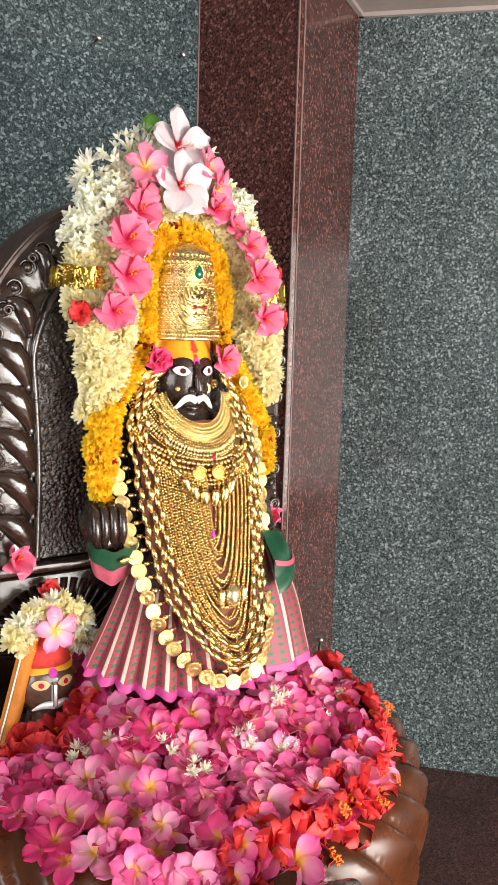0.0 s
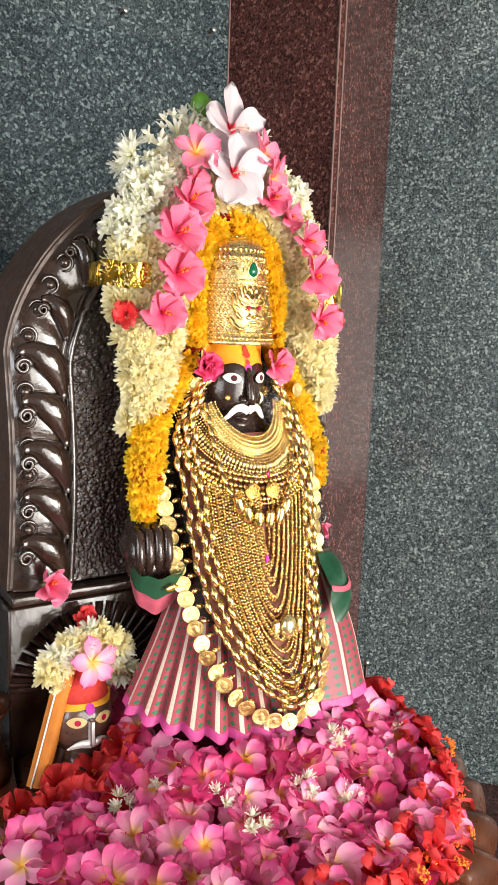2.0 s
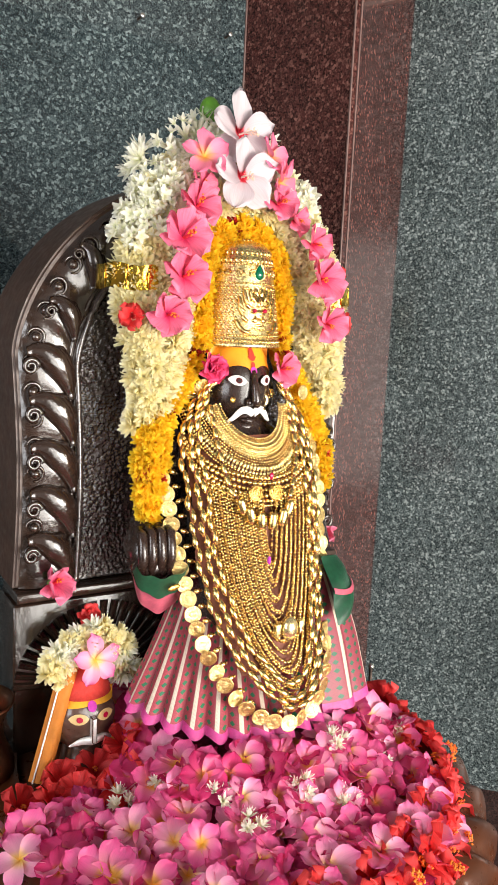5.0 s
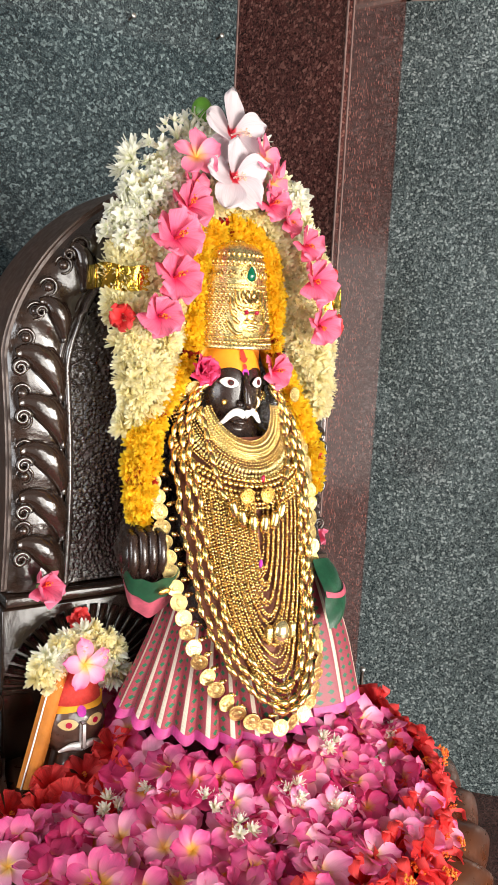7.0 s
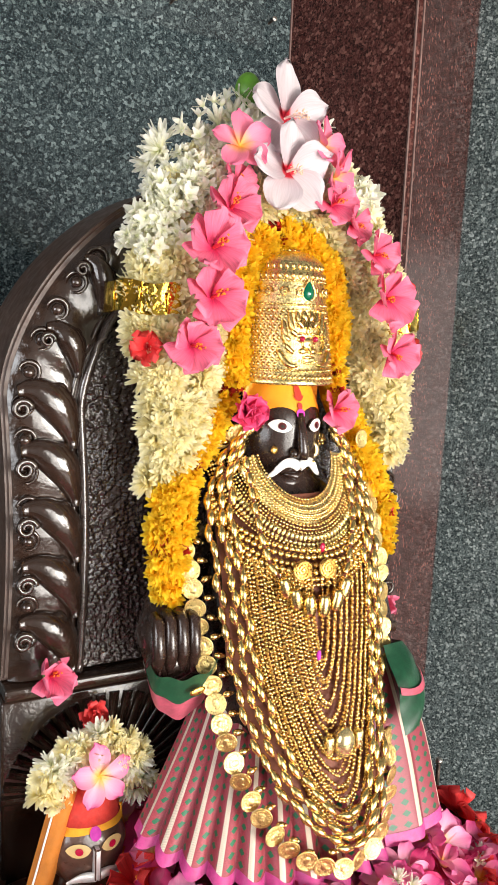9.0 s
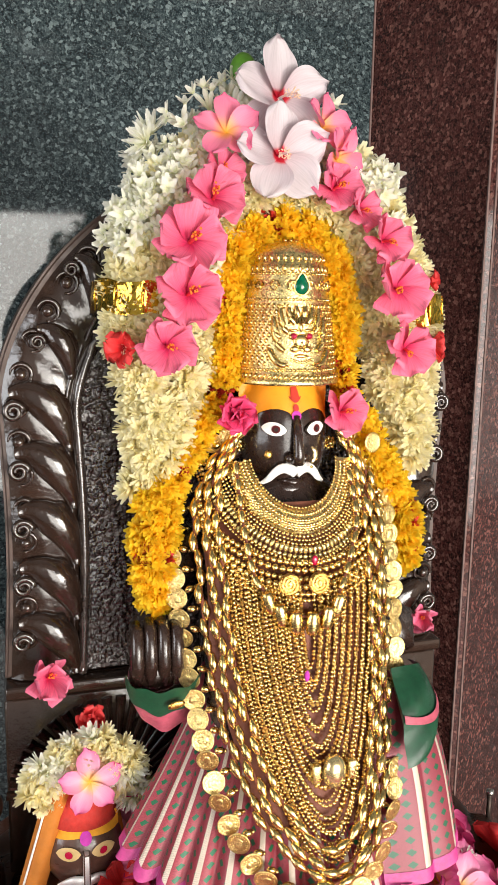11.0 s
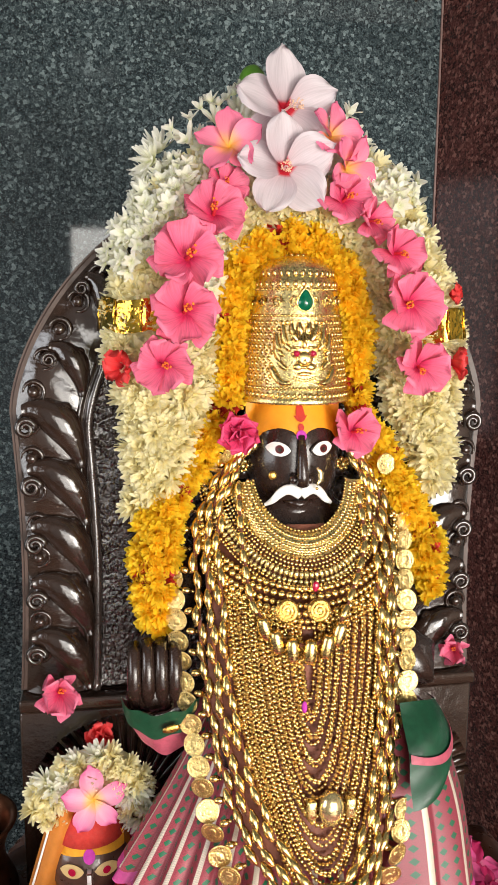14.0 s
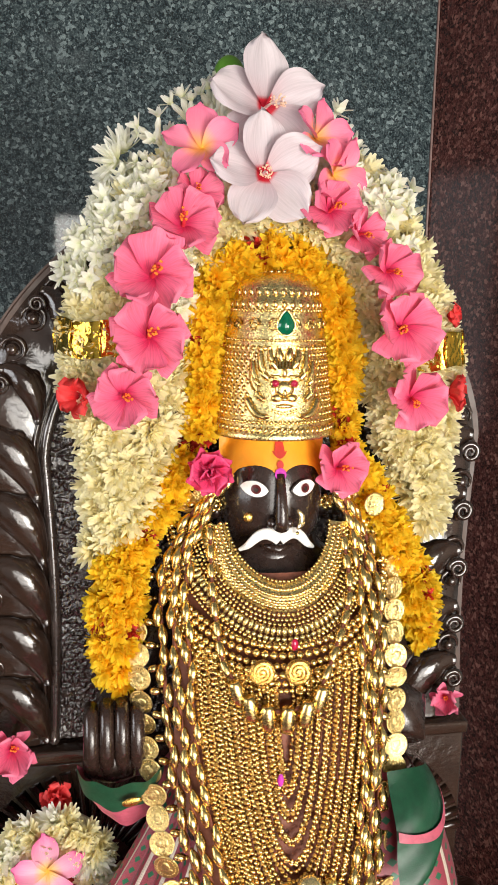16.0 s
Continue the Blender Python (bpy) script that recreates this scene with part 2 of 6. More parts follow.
P_WHIB = petal_mat("white_hibiscus_petal", [(0.0, (0.40, 0.0, 0.02)), (0.11, (0.62, 0.02, 0.04)), (0.17, (0.60, 0.46, 0.49)), (0.45, (0.62, 0.54, 0.57)), (1.0, (0.63, 0.565, 0.59))], var=0.03, veins=0.12, glow=0.2)
P_PLUM = petal_mat("plumeria_petal", [(0.0, (0.90, 0.42, 0.02)), (0.17, (0.93, 0.50, 0.12)), (0.34, (0.90, 0.30, 0.43)), (0.65, (0.84, 0.15, 0.37)), (1.0, (0.72, 0.06, 0.24))], var=0.14, veins=0.06, glow=0.3, rough=0.36)
P_PLUM_D = petal_mat("dark_plumeria_petal", [(0.0, (0.88, 0.35, 0.03)), (0.15, (0.85, 0.30, 0.15)), (0.35, (0.76, 0.08, 0.24)), (1.0, (0.56, 0.016, 0.12))], var=0.22, veins=0.08, glow=0.3, rough=0.36)
P_PLUM_L = petal_mat("pale_plumeria_petal", [(0.0, (0.92, 0.48, 0.03)), (0.17, (0.93, 0.58, 0.25)), (0.36, (0.92, 0.44, 0.57)), (0.7, (0.88, 0.29, 0.49)), (1.0, (0.78, 0.12, 0.34))], var=0.08, veins=0.06, glow=0.3, rough=0.36)
P_PLUM_C = petal_mat("coral_plumeria_petal", [(0.0, (0.95, 0.50, 0.04)), (0.2, (0.94, 0.42, 0.22)), (0.42, (0.92, 0.28, 0.40)), (1.0, (0.86, 0.19, 0.34))], var=0.08, veins=0.08, glow=0.28)


CORE_M = plain("bundled_flower_stems", (0.95, 0.90, 0.66), 0.7, var=0.06, scale=90, bumps=0.5, bscale=220, dist=0.003)
JOINT_M = plain("stone_joint_filler", (0.19, 0.115, 0.10), 0.5, var=0.3, scale=40)


def silk(name, ground, band, motif, pleats, lo=0.38, hi=0.60):
    """Woven silk on UV: u runs round the pleats, v from waist to hem."""
    m, t, n, l, b = nodes_of(name)
    uv = uv_coord(n)
    mp = n.new("ShaderNodeMapping")
    mp.inputs["Scale"].default_value = (pleats, 1, 1)
    l.new(uv, mp.inputs["Vector"])
    sep = n.new("ShaderNodeSeparateXYZ")
    l.new(mp.outputs["Vector"], sep.inputs["Vector"])
    fr = n.new("ShaderNodeMath")
    fr.operation = "FRACT"
    l.new(sep.outputs["X"], fr.inputs[0])
    stripe = ramp(n, l, fr.outputs[0], [(0.0, (0, 0, 0)), (lo - 0.02, (0, 0, 0)), (lo, (1, 1, 1)), (hi, (1, 1, 1)), (hi + 0.02, (0, 0, 0)), (1.0, (0, 0, 0))])
    weave = n.new("ShaderNodeTexChecker")
    wm = n.new("ShaderNodeMapping")
    wm.inputs["Scale"].default_value = (max(pleats * 36, 160), 240, 1)
    l.new(uv, wm.inputs["Vector"])
    l.new(wm.outputs["Vector"], weave.inputs["Vector"])
    weave.inputs["Scale"].default_value = 1.0
    # small woven diamonds between the bands
    dm = n.new("ShaderNodeMapping")
    dm.inputs["Scale"].default_value = (max(pleats * 3, 9), 17, 1)
    l.new(uv, dm.inputs["Vector"])
    cell = n.new("ShaderNodeVectorMath")
    cell.operation = "FRACTION"
    l.new(dm.outputs["Vector"], cell.inputs[0])
    mid = n.new("ShaderNodeVectorMath")
    mid.operation, mid.inputs[1].default_value = "SUBTRACT", (0.5, 0.5, 0)
    l.new(cell.outputs[0], mid.inputs[0])
    ab = n.new("ShaderNodeVectorMath")
    ab.operation = "ABSOLUTE"
    l.new(mid.outputs[0], ab.inputs[0])
    dot = n.new("ShaderNodeVectorMath")
    dot.operation, dot.inputs[1].default_value = "DOT_PRODUCT", (1, 1, 0)
    l.new(ab.outputs[0], dot.inputs[0])
    dia = ramp(n, l, dot.outputs["Value"], [(0.0, (1, 1, 1)), (0.30, (1, 1, 1)), (0.33, (0, 0, 0)), (1.0, (0, 0, 0))])
    nz = noise_node(n, l, 220, 3, 0.6, uv)
    gr = ramp(n, l, nz.outputs["Fac"], [(0.35, tuple(c * 0.75 for c in ground)), (0.65, tuple(min(1, c * 1.25) for c in ground))])
    col = mix(n, l, gr.outputs["Color"], motif, dia.outputs["Color"])
    bandc = mix(n, l, band, tuple(c * 0.7 for c in band), weave.outputs["Fac"])
    col = mix(n, l, col, bandc, stripe.outputs["Color"])
    l.new(col, b.inputs["Base Color"])
    sp = n.new("ShaderNodeSeparateXYZ")
    l.new(uv, sp.inputs["Vector"])
    setv(b, rough=0.42, sheen=0.05, spec=0.4)
    mt = n.new("ShaderNodeMath")
    mt.operation, mt.inputs[1].default_value = "MULTIPLY", 0.2
    l.new(stripe.outputs["Color"], mt.inputs[0])
    l.new(mt.outputs[0], b.inputs["Metallic"])
    bump(n, l, b, weave.outputs["Fac"], 0.15, 0.0005)
    return m


SILK = silk("pink_brocade_silk", (0.30, 0.042, 0.060), (0.76, 0.64, 0.52), (0.008, 0.12, 0.05), 15, 0.44, 0.61)
SILK_R = silk("pink_brocade_drape", (0.24, 0.034, 0.052), (0.72, 0.60, 0.48), (0.008, 0.09, 0.04), 3.0, 0.76, 0.88)
HEM = plain("magenta_silk_border", (0.50, 0.045, 0.22), 0.5, var=0.2, scale=120, bumps=0.3, bscale=900)
GREEN_S = plain("green_silk", (0.006, 0.052, 0.023), 0.4, var=0.3, scale=90, bumps=0.3, bscale=700)
PINK_S = plain("pink_silk", (0.42, 0.08, 0.12), 0.45, var=0.25, scale=90, bumps=0.3, bscale=700)


# ---- mesh helpers ----
def part(name, bm, material, parent=None, label="", flat=False, m=None):
    me = bpy.data.meshes.new(name)
    bm.normal_update()
    bm.to_mesh(me)
    bm.free()
    for q in material if isinstance(material, (list, tuple)) else [material]:
        me.materials.append(q)
    if not flat:
        me.shade_smooth()
    o = new(name, me)
    o.parent = parent
    if m is not None:
        o.matrix_basis = m
    return tagged(o, label) if label else o


def share(name, me, parent, m, label=""):
    o = new(name, me)
    o.parent = parent
    o.matrix_basis = m
    return tagged(o, label) if label else o


def empty(name, m=None, label="", category="", group="", kind=""):
    o = new(name)
    o.empty_display_size = 0.02
    if m is not None:
        o.matrix_basis = m
    return tagged(o, label, category, group, kind)


def facing(loc, way, spin=0.0, s=1.0):
    """A pose whose z points along way."""
    q = Vector(way).normalized().to_track_quat("Z", "Y").to_matrix().to_4x4()
    return Matrix.Translation(loc) @ q @ Matrix.Rotation(spin, 4, "Z") @ Matrix.Scale(s, 4)


def box(bm, x0, x1, y0, y1, z0, z1, bevel=0.0, mat=0):
    r = bmesh.ops.create_cube(bm, size=1, matrix=Matrix.Translation(((x0 + x1) / 2, (y0 + y1) / 2, (z0 + z1) / 2)) @ Matrix.Diagonal((x1 - x0, y1 - y0, z1 - z0, 1)))
    fs = {f for v in r["verts"] for f in v.link_faces}
    for f in fs:
        f.material_index = mat
    if bevel:
        es = list({e for f in fs for e in f.edges})
        bmesh.ops.bevel(bm, geom=es, offset=bevel, segments=2, affect="EDGES", profile=0.5)


def grid(bm, nu, nv, fn, mat=0, uv=None, close=False):
    """A sheet of quads: fn(u, v) with u, v from 0 to 1."""
    vs = [[bm.verts.new(fn(i / (nu - (0 if close else 1)), j / (nv - 1))) for j in range(nv)] for i in range(nu)]
    lay = bm.loops.layers.uv.verify() if uv else None
    for i in range(nu if close else nu - 1):
        k = (i + 1) % nu
        for j in range(nv - 1):
            f = bm.faces.new((vs[i][j], vs[k][j], vs[k][j + 1], vs[i][j + 1]))
            f.material_index = mat
            f.smooth = True
            if lay is not None:
                for lp, (a, b) in zip(f.loops, ((i, j), (i + 1, j), (i + 1, j + 1), (i, j + 1))):
                    lp[lay].uv = (a / (nu - (0 if close else 1)), b / (nv - 1))
    return vs


def lathe(bm, prof, n=32, mat=0, sx=1.0, sy=1.0, m=None, cap=True):
    rings = []
    for r, z in prof:
        rings.append([bm.verts.new((m or Matrix()) @ Vector((r * sx * math.cos(2 * math.pi * k / n), r * sy * math.sin(2 * math.pi * k / n), z))) for k in range(n)])
    for a, b in zip(rings, rings[1:]):
        for k in range(n):
            f = bm.faces.new((a[k], a[(k + 1) % n], b[(k + 1) % n], b[k]))
            f.material_index = mat
            f.smooth = True
    if cap:
        for ring, flip in ((rings[0], True), (rings[-1], False)):
            f = bm.faces.new(ring[::-1] if flip else ring)
            f.material_index = mat


def ball(bm, c, r, sub=1, mat=0, scale=(1, 1, 1), rot=None):
    m = Matrix.Translation(c) @ (rot or Matrix()) @ Matrix.Diagonal((r * scale[0], r * scale[1], r * scale[2], 1))
    for v in bmesh.ops.create_icosphere(bm, subdivisions=sub, radius=1, matrix=m)["verts"]:
        for f in v.link_faces:
            f.material_index = mat
            f.smooth = True


def tube(bm, pts, radius, n=8, mat=0, flat=1.0, normal=None):
    """A swept tube along pts; radius may be a function of the way along, 0 to 1."""
    pts = [Vector(p) for p in pts]
    rings = []
    for i, p in enumerate(pts):
        d = (pts[min(i + 1, len(pts) - 1)] - pts[max(i - 1, 0)]).normalized()
        nn = Vector(normal) if normal is not None else (Vector((0, 0, 1)) if abs(d.z) < 0.9 else Vector((0, 1, 0)))
        s = d.cross(nn).normalized()
        w = s.cross(d).normalized()
        r = radius(i / (len(pts) - 1)) if callable(radius) else radius
        rings.append([bm.verts.new(p + s * r * math.cos(2 * math.pi * k / n) + w * r * flat * math.sin(2 * math.pi * k / n)) for k in range(n)])
    for a, b in zip(rings, rings[1:]):
        for k in range(n):
            f = bm.faces.new((a[k], a[(k + 1) % n], b[(k + 1) % n], b[k]))
            f.material_index = mat
            f.smooth = True
    for ring, flip in ((rings[0], False), (rings[-1], True)):
        f = bm.faces.new(ring[::-1] if flip else ring)
        f.material_index = mat


def spline(pts, n):
    """n points along a smooth curve through pts, evenly spaced."""
    pts = [Vector(p) for p in pts]
    p = [pts[0] * 2 - pts[1], *pts, pts[-1] * 2 - pts[-2]]
    out = []
    for i in range(1, len(p) - 2):
        for k in range(24):
            s = k / 24
            a, b, c, d = p[i - 1:i + 3]
            out.append(0.5 * ((2 * b) + (c - a) * s + (2 * a - 5 * b + 4 * c - d) * s * s + (3 * b - a - 3 * c + d) * s ** 3))
    out.append(pts[-1])
    run = [0.0]
    for a, b in zip(out, out[1:]):
        run.append(run[-1] + (b - a).length)
    res, j = [], 0
    for k in range(n):
        s = run[-1] * k / (n - 1)
        while j < len(run) - 2 and run[j + 1] < s:
            j += 1
        q = (s - run[j]) / max(1e-9, run[j + 1] - run[j])
        res.append(out[j].lerp(out[j + 1], min(1, max(0, q))))
    return res


def span(pts):
    return sum(((Vector(b) - Vector(a)).length for a, b in zip(pts, pts[1:])), 0.0)


# ---- flowers: one petal mesh is shared by all petals of a kind ----
def petal_mesh(name, material, length, width, shape, droop=0.0, cup=0.0, wave=0.0, nu=7, nv=8, start=0.0, thick=False, seed=1):
    """A petal along +x from the throat, face up. shape(v): half width as a share of width, v from throat to tip."""
    rng = random.Random(seed)
    ph = [rng.uniform(0, 6.28) for _ in range(3)]
    bm = bmesh.new()

    def at(u, v):
        s = 2 * u - 1
        w = shape(v) * width * s
        end = 1 - 0.07 * s * s * (v ** 3)
        x = start + length * v * end
        z = droop * v * v * length + cup * length * s * s * math.sin(math.pi * min(1, v * 1.1)) + wave * length * v * v * math.sin(3 * s * 2 + ph[0] + 3 * v) * (0.4 + abs(s))
        return Vector((x, w, z))

    grid(bm, nu, nv, at, uv=True)
    me = bpy.data.meshes.new(name)
    bm.normal_update()
    bm.to_mesh(me)
    bm.free()
    me.materials.append(material)
    me.shade_smooth()
    return me


def sh_round(v):
    return 0.16 + 0.84 * math.sin(math.pi * min(1, v) ** 0.85 * 0.86) if v < 0.97 else 0.45


def sh_hib(v):
    return max(0.1, (0.14 + 1.0 * v ** 0.8) * (1 if v < 0.72 else math.sqrt(max(0.0, 1 - ((v - 0.72) / 0.285) ** 2))))


def sh_plum(v):
    return max(0.05, (0.16 + 0.84 * math.sin(math.pi * 0.5 * min(1, v / 0.62))) * (1 if v < 0.62 else math.sqrt(max(0.0, 1 - ((v - 0.62) / 0.385) ** 2))))


def sh_point(v):
    return max(0.04, (0.10 + 0.9 * math.sin(math.pi * 0.5 * min(1, v / 0.5)) ** 1.2) * (1 if v < 0.5 else max(0.0, 1 - ((v - 0.5) / 0.5) ** 2.2) ** 0.75))


def sh_thin(v):
    return max(0.08, math.sin(math.pi * (0.15 + 0.8 * v)) ** 0.6)


def flower(name, petals, tilt, m, label, category, group, twist=0.25, n=5, lift=0.0, seed=0):
    rng = random.Random(seed)
    o = empty(name, m, label, category, group)
    for k in range(n):
        a = 2 * math.pi * k / n + rng.uniform(-0.08, 0.08)
        q = Matrix.Rotation(a, 4, "Z") @ Matrix.Rotation(-radians(tilt + rng.uniform(-7, 7)), 4, "Y") @ Matrix.Rotation(twist, 4, "X") @ Matrix.Scale(rng.uniform(0.93, 1.05), 4)
        share("petal", rng.choice(petals), o, Matrix.Translation((0, 0, lift)) @ q)
    return o


def stamen_meshes(name, column, pollen, length, bend, r=0.0016, heads=26, head_r=0.0015, seed=3, spread=0.006, from_s=0.55):
    rng = random.Random(seed)
    pts = [Vector((bend * s * s * length, 0, s * length)) for s in [k / 9 for k in range(10)]]
    bm = bmesh.new()
    tube(bm, pts, lambda s: r * (1.2 - 0.5 * s), 6)
    a = bpy.data.meshes.new(name + "_column")
    bm.to_mesh(a)
    bm.free()
    a.materials.append(column)
    a.shade_smooth()
    bm = bmesh.new()
    for k in range(heads):
        s = from_s + (1 - from_s) * (k + 0.5) / heads
        c = Vector((bend * s * s * length, 0, s * length))
        w = rng.uniform(0, 6.28)
        ball(bm, c + Vector((math.cos(w), math.sin(w), rng.uniform(-0.2, 0.5))) * spread * rng.uniform(0.5, 1), head_r, 1)
    b = bpy.data.meshes.new(name + "_pollen")
    bm.to_mesh(b)
    bm.free()
    b.materials.append(pollen)
    return a, b


M_PINK = [petal_mesh("pink_petal", P_PINK, 0.034, 0.0215, sh_hib, 0.10, 0.07, 0.10, seed=s) for s in (1, 2, 3)]
M_RED = [petal_mesh("red_petal", P_RED, 0.040, 0.021, sh_hib, -0.05, 0.1, 0.2, seed=s) for s in (4, 5, 6)]
M_WHIB = [petal_mesh("white_petal", P_WHIB, 0.074, 0.031, sh_point, 0.05, 0.12, 0.06, nu=9, nv=11, seed=s) for s in (7, 8, 9)]
M_ROSE = [petal_mesh("rose_petal", P_ROSE, 0.024, 0.016, sh_hib, 0.35, 0.25, 0.1, seed=s) for s in (10, 11)]
M_REDROSE = [petal_mesh("red_rose_petal", P_RED, 0.022, 0.0125, sh_hib, 0.1, 0.1, 0.15, seed=s) for s in (12, 13)]
M_PLUM = [petal_mesh("plumeria_petal", P_PLUM, 0.036, 0.0145, sh_plum, -0.10, 0.14, 0.05, seed=s) for s in (14, 15)]
M_PLUM_D = [petal_mesh("plumeria_petal", P_PLUM_D, 0.035, 0.0143, sh_plum, -0.10, 0.14, 0.06, seed=s) for s in (16, 17)]
M_PLUM_B = [petal_mesh("plumeria_petal", P_PLUM_L, 0.042, 0.0140, sh_plum, -0.06, 0.16, 0.05, seed=s) for s in (22, 23)]
M_PLUM_C = [petal_mesh("plumeria_petal", P_PLUM_C, 0.040, 0.0150, sh_plum, -0.05, 0.14, 0.05, seed=s) for s in (20, 21)]
M_PLUM_L = [petal_mesh("plumeria_petal", P_PLUM_L, 0.039, 0.0150, sh_plum, -0.10, 0.14, 0.04, seed=s) for s in (18, 19)]
ST_PINK = stamen_meshes("stamen", PISTIL_R, STAMEN_O, 0.019, 0.3, heads=20, head_r=0.0011, spread=0.0032)
ST_RED = stamen_meshes("stamen", PISTIL_R, STAMEN_O, 0.036, 0.8, heads=40, spread=0.007, from_s=0.7, head_r=0.0017)
ST_WHITE = stamen_meshes("stamen", PISTIL_P, STAMEN_W, 0.044, -0.2, heads=40, spread=0.007, from_s=0.5, head_r=0.0012)


def stamen(parent, kind, m=None):
    m = m or Matrix()
    a = share("stamen", kind[0], parent, m)
    share("pollen", kind[1], a, Matrix())


def hibiscus(loc, way, spin, s, petals, kind, label, group, tilt=28, seed=0):
    o = flower("hibiscus_flower", petals, tilt, facing(loc, way, spin, s), label, "flower", group, twist=0.35, seed=seed)
    stamen(o, kind, Matrix.Rotation(radians(random.Random(seed).uniform(-14, 14)), 4, "X"))
    return o


# ---- structure: corner of an octagonal shrine room ----
CEIL = 2.492
P_L, P_R, P_E = Vector((0.517, 0.957)), Vector((0.633, 0.611)), Vector((1.053, 0.89))


def prism(bm, ring, z0, z1, mat=0):
    a = [bm.verts.new((x, y, z0)) for x, y in ring]
    b = [bm.verts.new((x, y, z1)) for x, y in ring]
    n = len(ring)
    for k in range(n):
        bm.faces.new((a[k], a[(k + 1) % n], b[(k + 1) % n], b[k])).material_index = mat
    bm.faces.new(a[::-1]).material_index = mat
    bm.faces.new(b).material_index = mat
    bmesh.ops.recalc_face_normals(bm, faces=bm.faces)


def structure(name, bm, material, label, category):
    return tagged(part(name, bm, material, flat=True), label, category, kind="structure")


bm = bmesh.new()
box(bm, -3.2, 3.4, -5.5, 1.6, -0.12, 0.0)
structure("floor", bm, FLOOR_M, "dark red-brown polished granite floor", "floor")
bm = bmesh.new()
box(bm, -3.2, 3.4, 0.15, 1.6, CEIL, CEIL + 0.15)
structure("ceiling", bm, PLASTER, "dull pinkish plastered slab over the shrine", "ceiling")
HALL = 3.6
bm = bmesh.new()
box(bm, -3.2, 3.4, -3.2, 0.15, HALL, HALL + 0.15)
structure("ceiling_hall", bm, HALLM, "plain grey hall ceiling", "ceiling")
bm = bmesh.new()
box(bm, -2.7, 2.679, 0.15, 0.30, CEIL + 0.152, HALL + 0.15)
structure("wall_fascia", bm, PAINTWALL, "painted wall above the shrine opening", "wall")
bm = bmesh.new()
box(bm, -2.7, P_L.x, P_L.y, P_L.y + 0.2, 0, CEIL)
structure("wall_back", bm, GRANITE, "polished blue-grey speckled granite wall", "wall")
ux = Vector((0.7071, -0.7071))
back = Vector((0.7071, 0.7071))
bm = bmesh.new()
c1, c2 = P_E, P_E + ux * 2.3
prism(bm, [tuple(c1), tuple(c2), tuple(c2 + back * 0.2), tuple(c1 + back * 0.2)], 0, CEIL)
# paler stone here stands in for bright reflections on this wall
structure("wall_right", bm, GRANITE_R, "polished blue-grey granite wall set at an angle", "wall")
bm = bmesh.new()
prism(bm, [tuple(P_L), tuple(P_R), tuple(P_E), (P_E.x + 0.1, P_E.y + 0.3), (P_L.x, P_L.y + 0.25)], 0, CEIL)
bmesh.ops.bevel(bm, geom=[e for e in bm.edges if all((v.co.xy - P_R).length < 0.001 for v in e.verts)], offset=0.011, segments=1, affect="EDGES")
structure("pillar", bm, BROWN, "red-brown polished granite corner pillar", "pillar")
# thin joint strips where the slabs meet the pillar and along its chamfer
for p, w in ((P_L, Vector((-0.75, -0.66))), (P_R + (P_L - P_R).normalized() * 0.0115, Vector((-0.3, -0.2))), (P_R + (P_E - P_R).normalized() * 0.0115, Vector((0.1, -0.3)))):
    bm = bmesh.new()
    q = p + w * 0.003
    prism(bm, [(q.x - 0.002, q.y - 0.002), (q.x + 0.002, q.y - 0.002), (q.x + 0.002, q.y + 0.002), (q.x - 0.002, q.y + 0.002)], 0, CEIL - 0.002)
    structure("trim", bm, JOINT_M, "thin dull grout strip between granite slabs", "trim")
# moulding under the ceiling
for a, b in ((Vector((-2.7, P_L.y)), P_L), (P_L, P_R), (P_R, P_E), (P_E, c2)):
    d = (b - a).normalized()
    nrm = Vector((d.y, -d.x))
    bm = bmesh.new()
    prism(bm, [tuple(a + nrm * 0.001), tuple(a + nrm * 0.016), tuple(b + nrm * 0.016), tuple(b + nrm * 0.001)], CEIL - 0.014, CEIL - 0.001)
    structure("trim", bm, PLASTER, "narrow pale moulding under the ceiling", "trim")
# unseen left wall; its opening is only there for the added fill lamp
bm = bmesh.new()
box(bm, -2.9, -2.7, -2.1, -0.5, 0, 0.75)
box(bm, -2.9, -2.7, -2.1, -0.5, 2.45, HALL)
box(bm, -2.9, -2.7, -3.2, -2.1, 0, HALL)
box(bm, -2.9, -2.7, -0.5, 1.157, 0, HALL)
structure("wall_left", bm, PAINTWALL, "plain painted side wall, unseen, with an opening added for the fill lamp", "wall")
bm = bmesh.new()
box(bm, c2.x, c2.x + 0.2, DOOR_Y - 0.2, c2.y, 0, HALL)
structure("wall_side", bm, PAINTWALL, "plain painted side wall", "wall")
bm = bmesh.new()
box(bm, -2.9, DOOR_X0, DOOR_Y - 0.2, DOOR_Y, 0, HALL)
box(bm, DOOR_X1, c2.x, DOOR_Y - 0.2, DOOR_Y, 0, HALL)
box(bm, DOOR_X0, 0.56, DOOR_Y - 0.2, DOOR_Y, DOOR_TOP, HALL)
box(bm, 0.56, DOOR_X1, DOOR_Y - 0.2, DOOR_Y, 1.74, HALL)
box(bm, 0.56, DOOR_X1, DOOR_Y - 0.2, DOOR_Y, 0, 0.3)
# acts as a reflector behind the camera; its paleness is made up
structure("wall_front", bm, BOUNCE_WALL, "unseen front wall, pale to bounce light, with an open doorway and a wide window", "wall")
bm = bmesh.new()
box(bm, -7, 7, -7.2, -7.0, 0, 2.3)
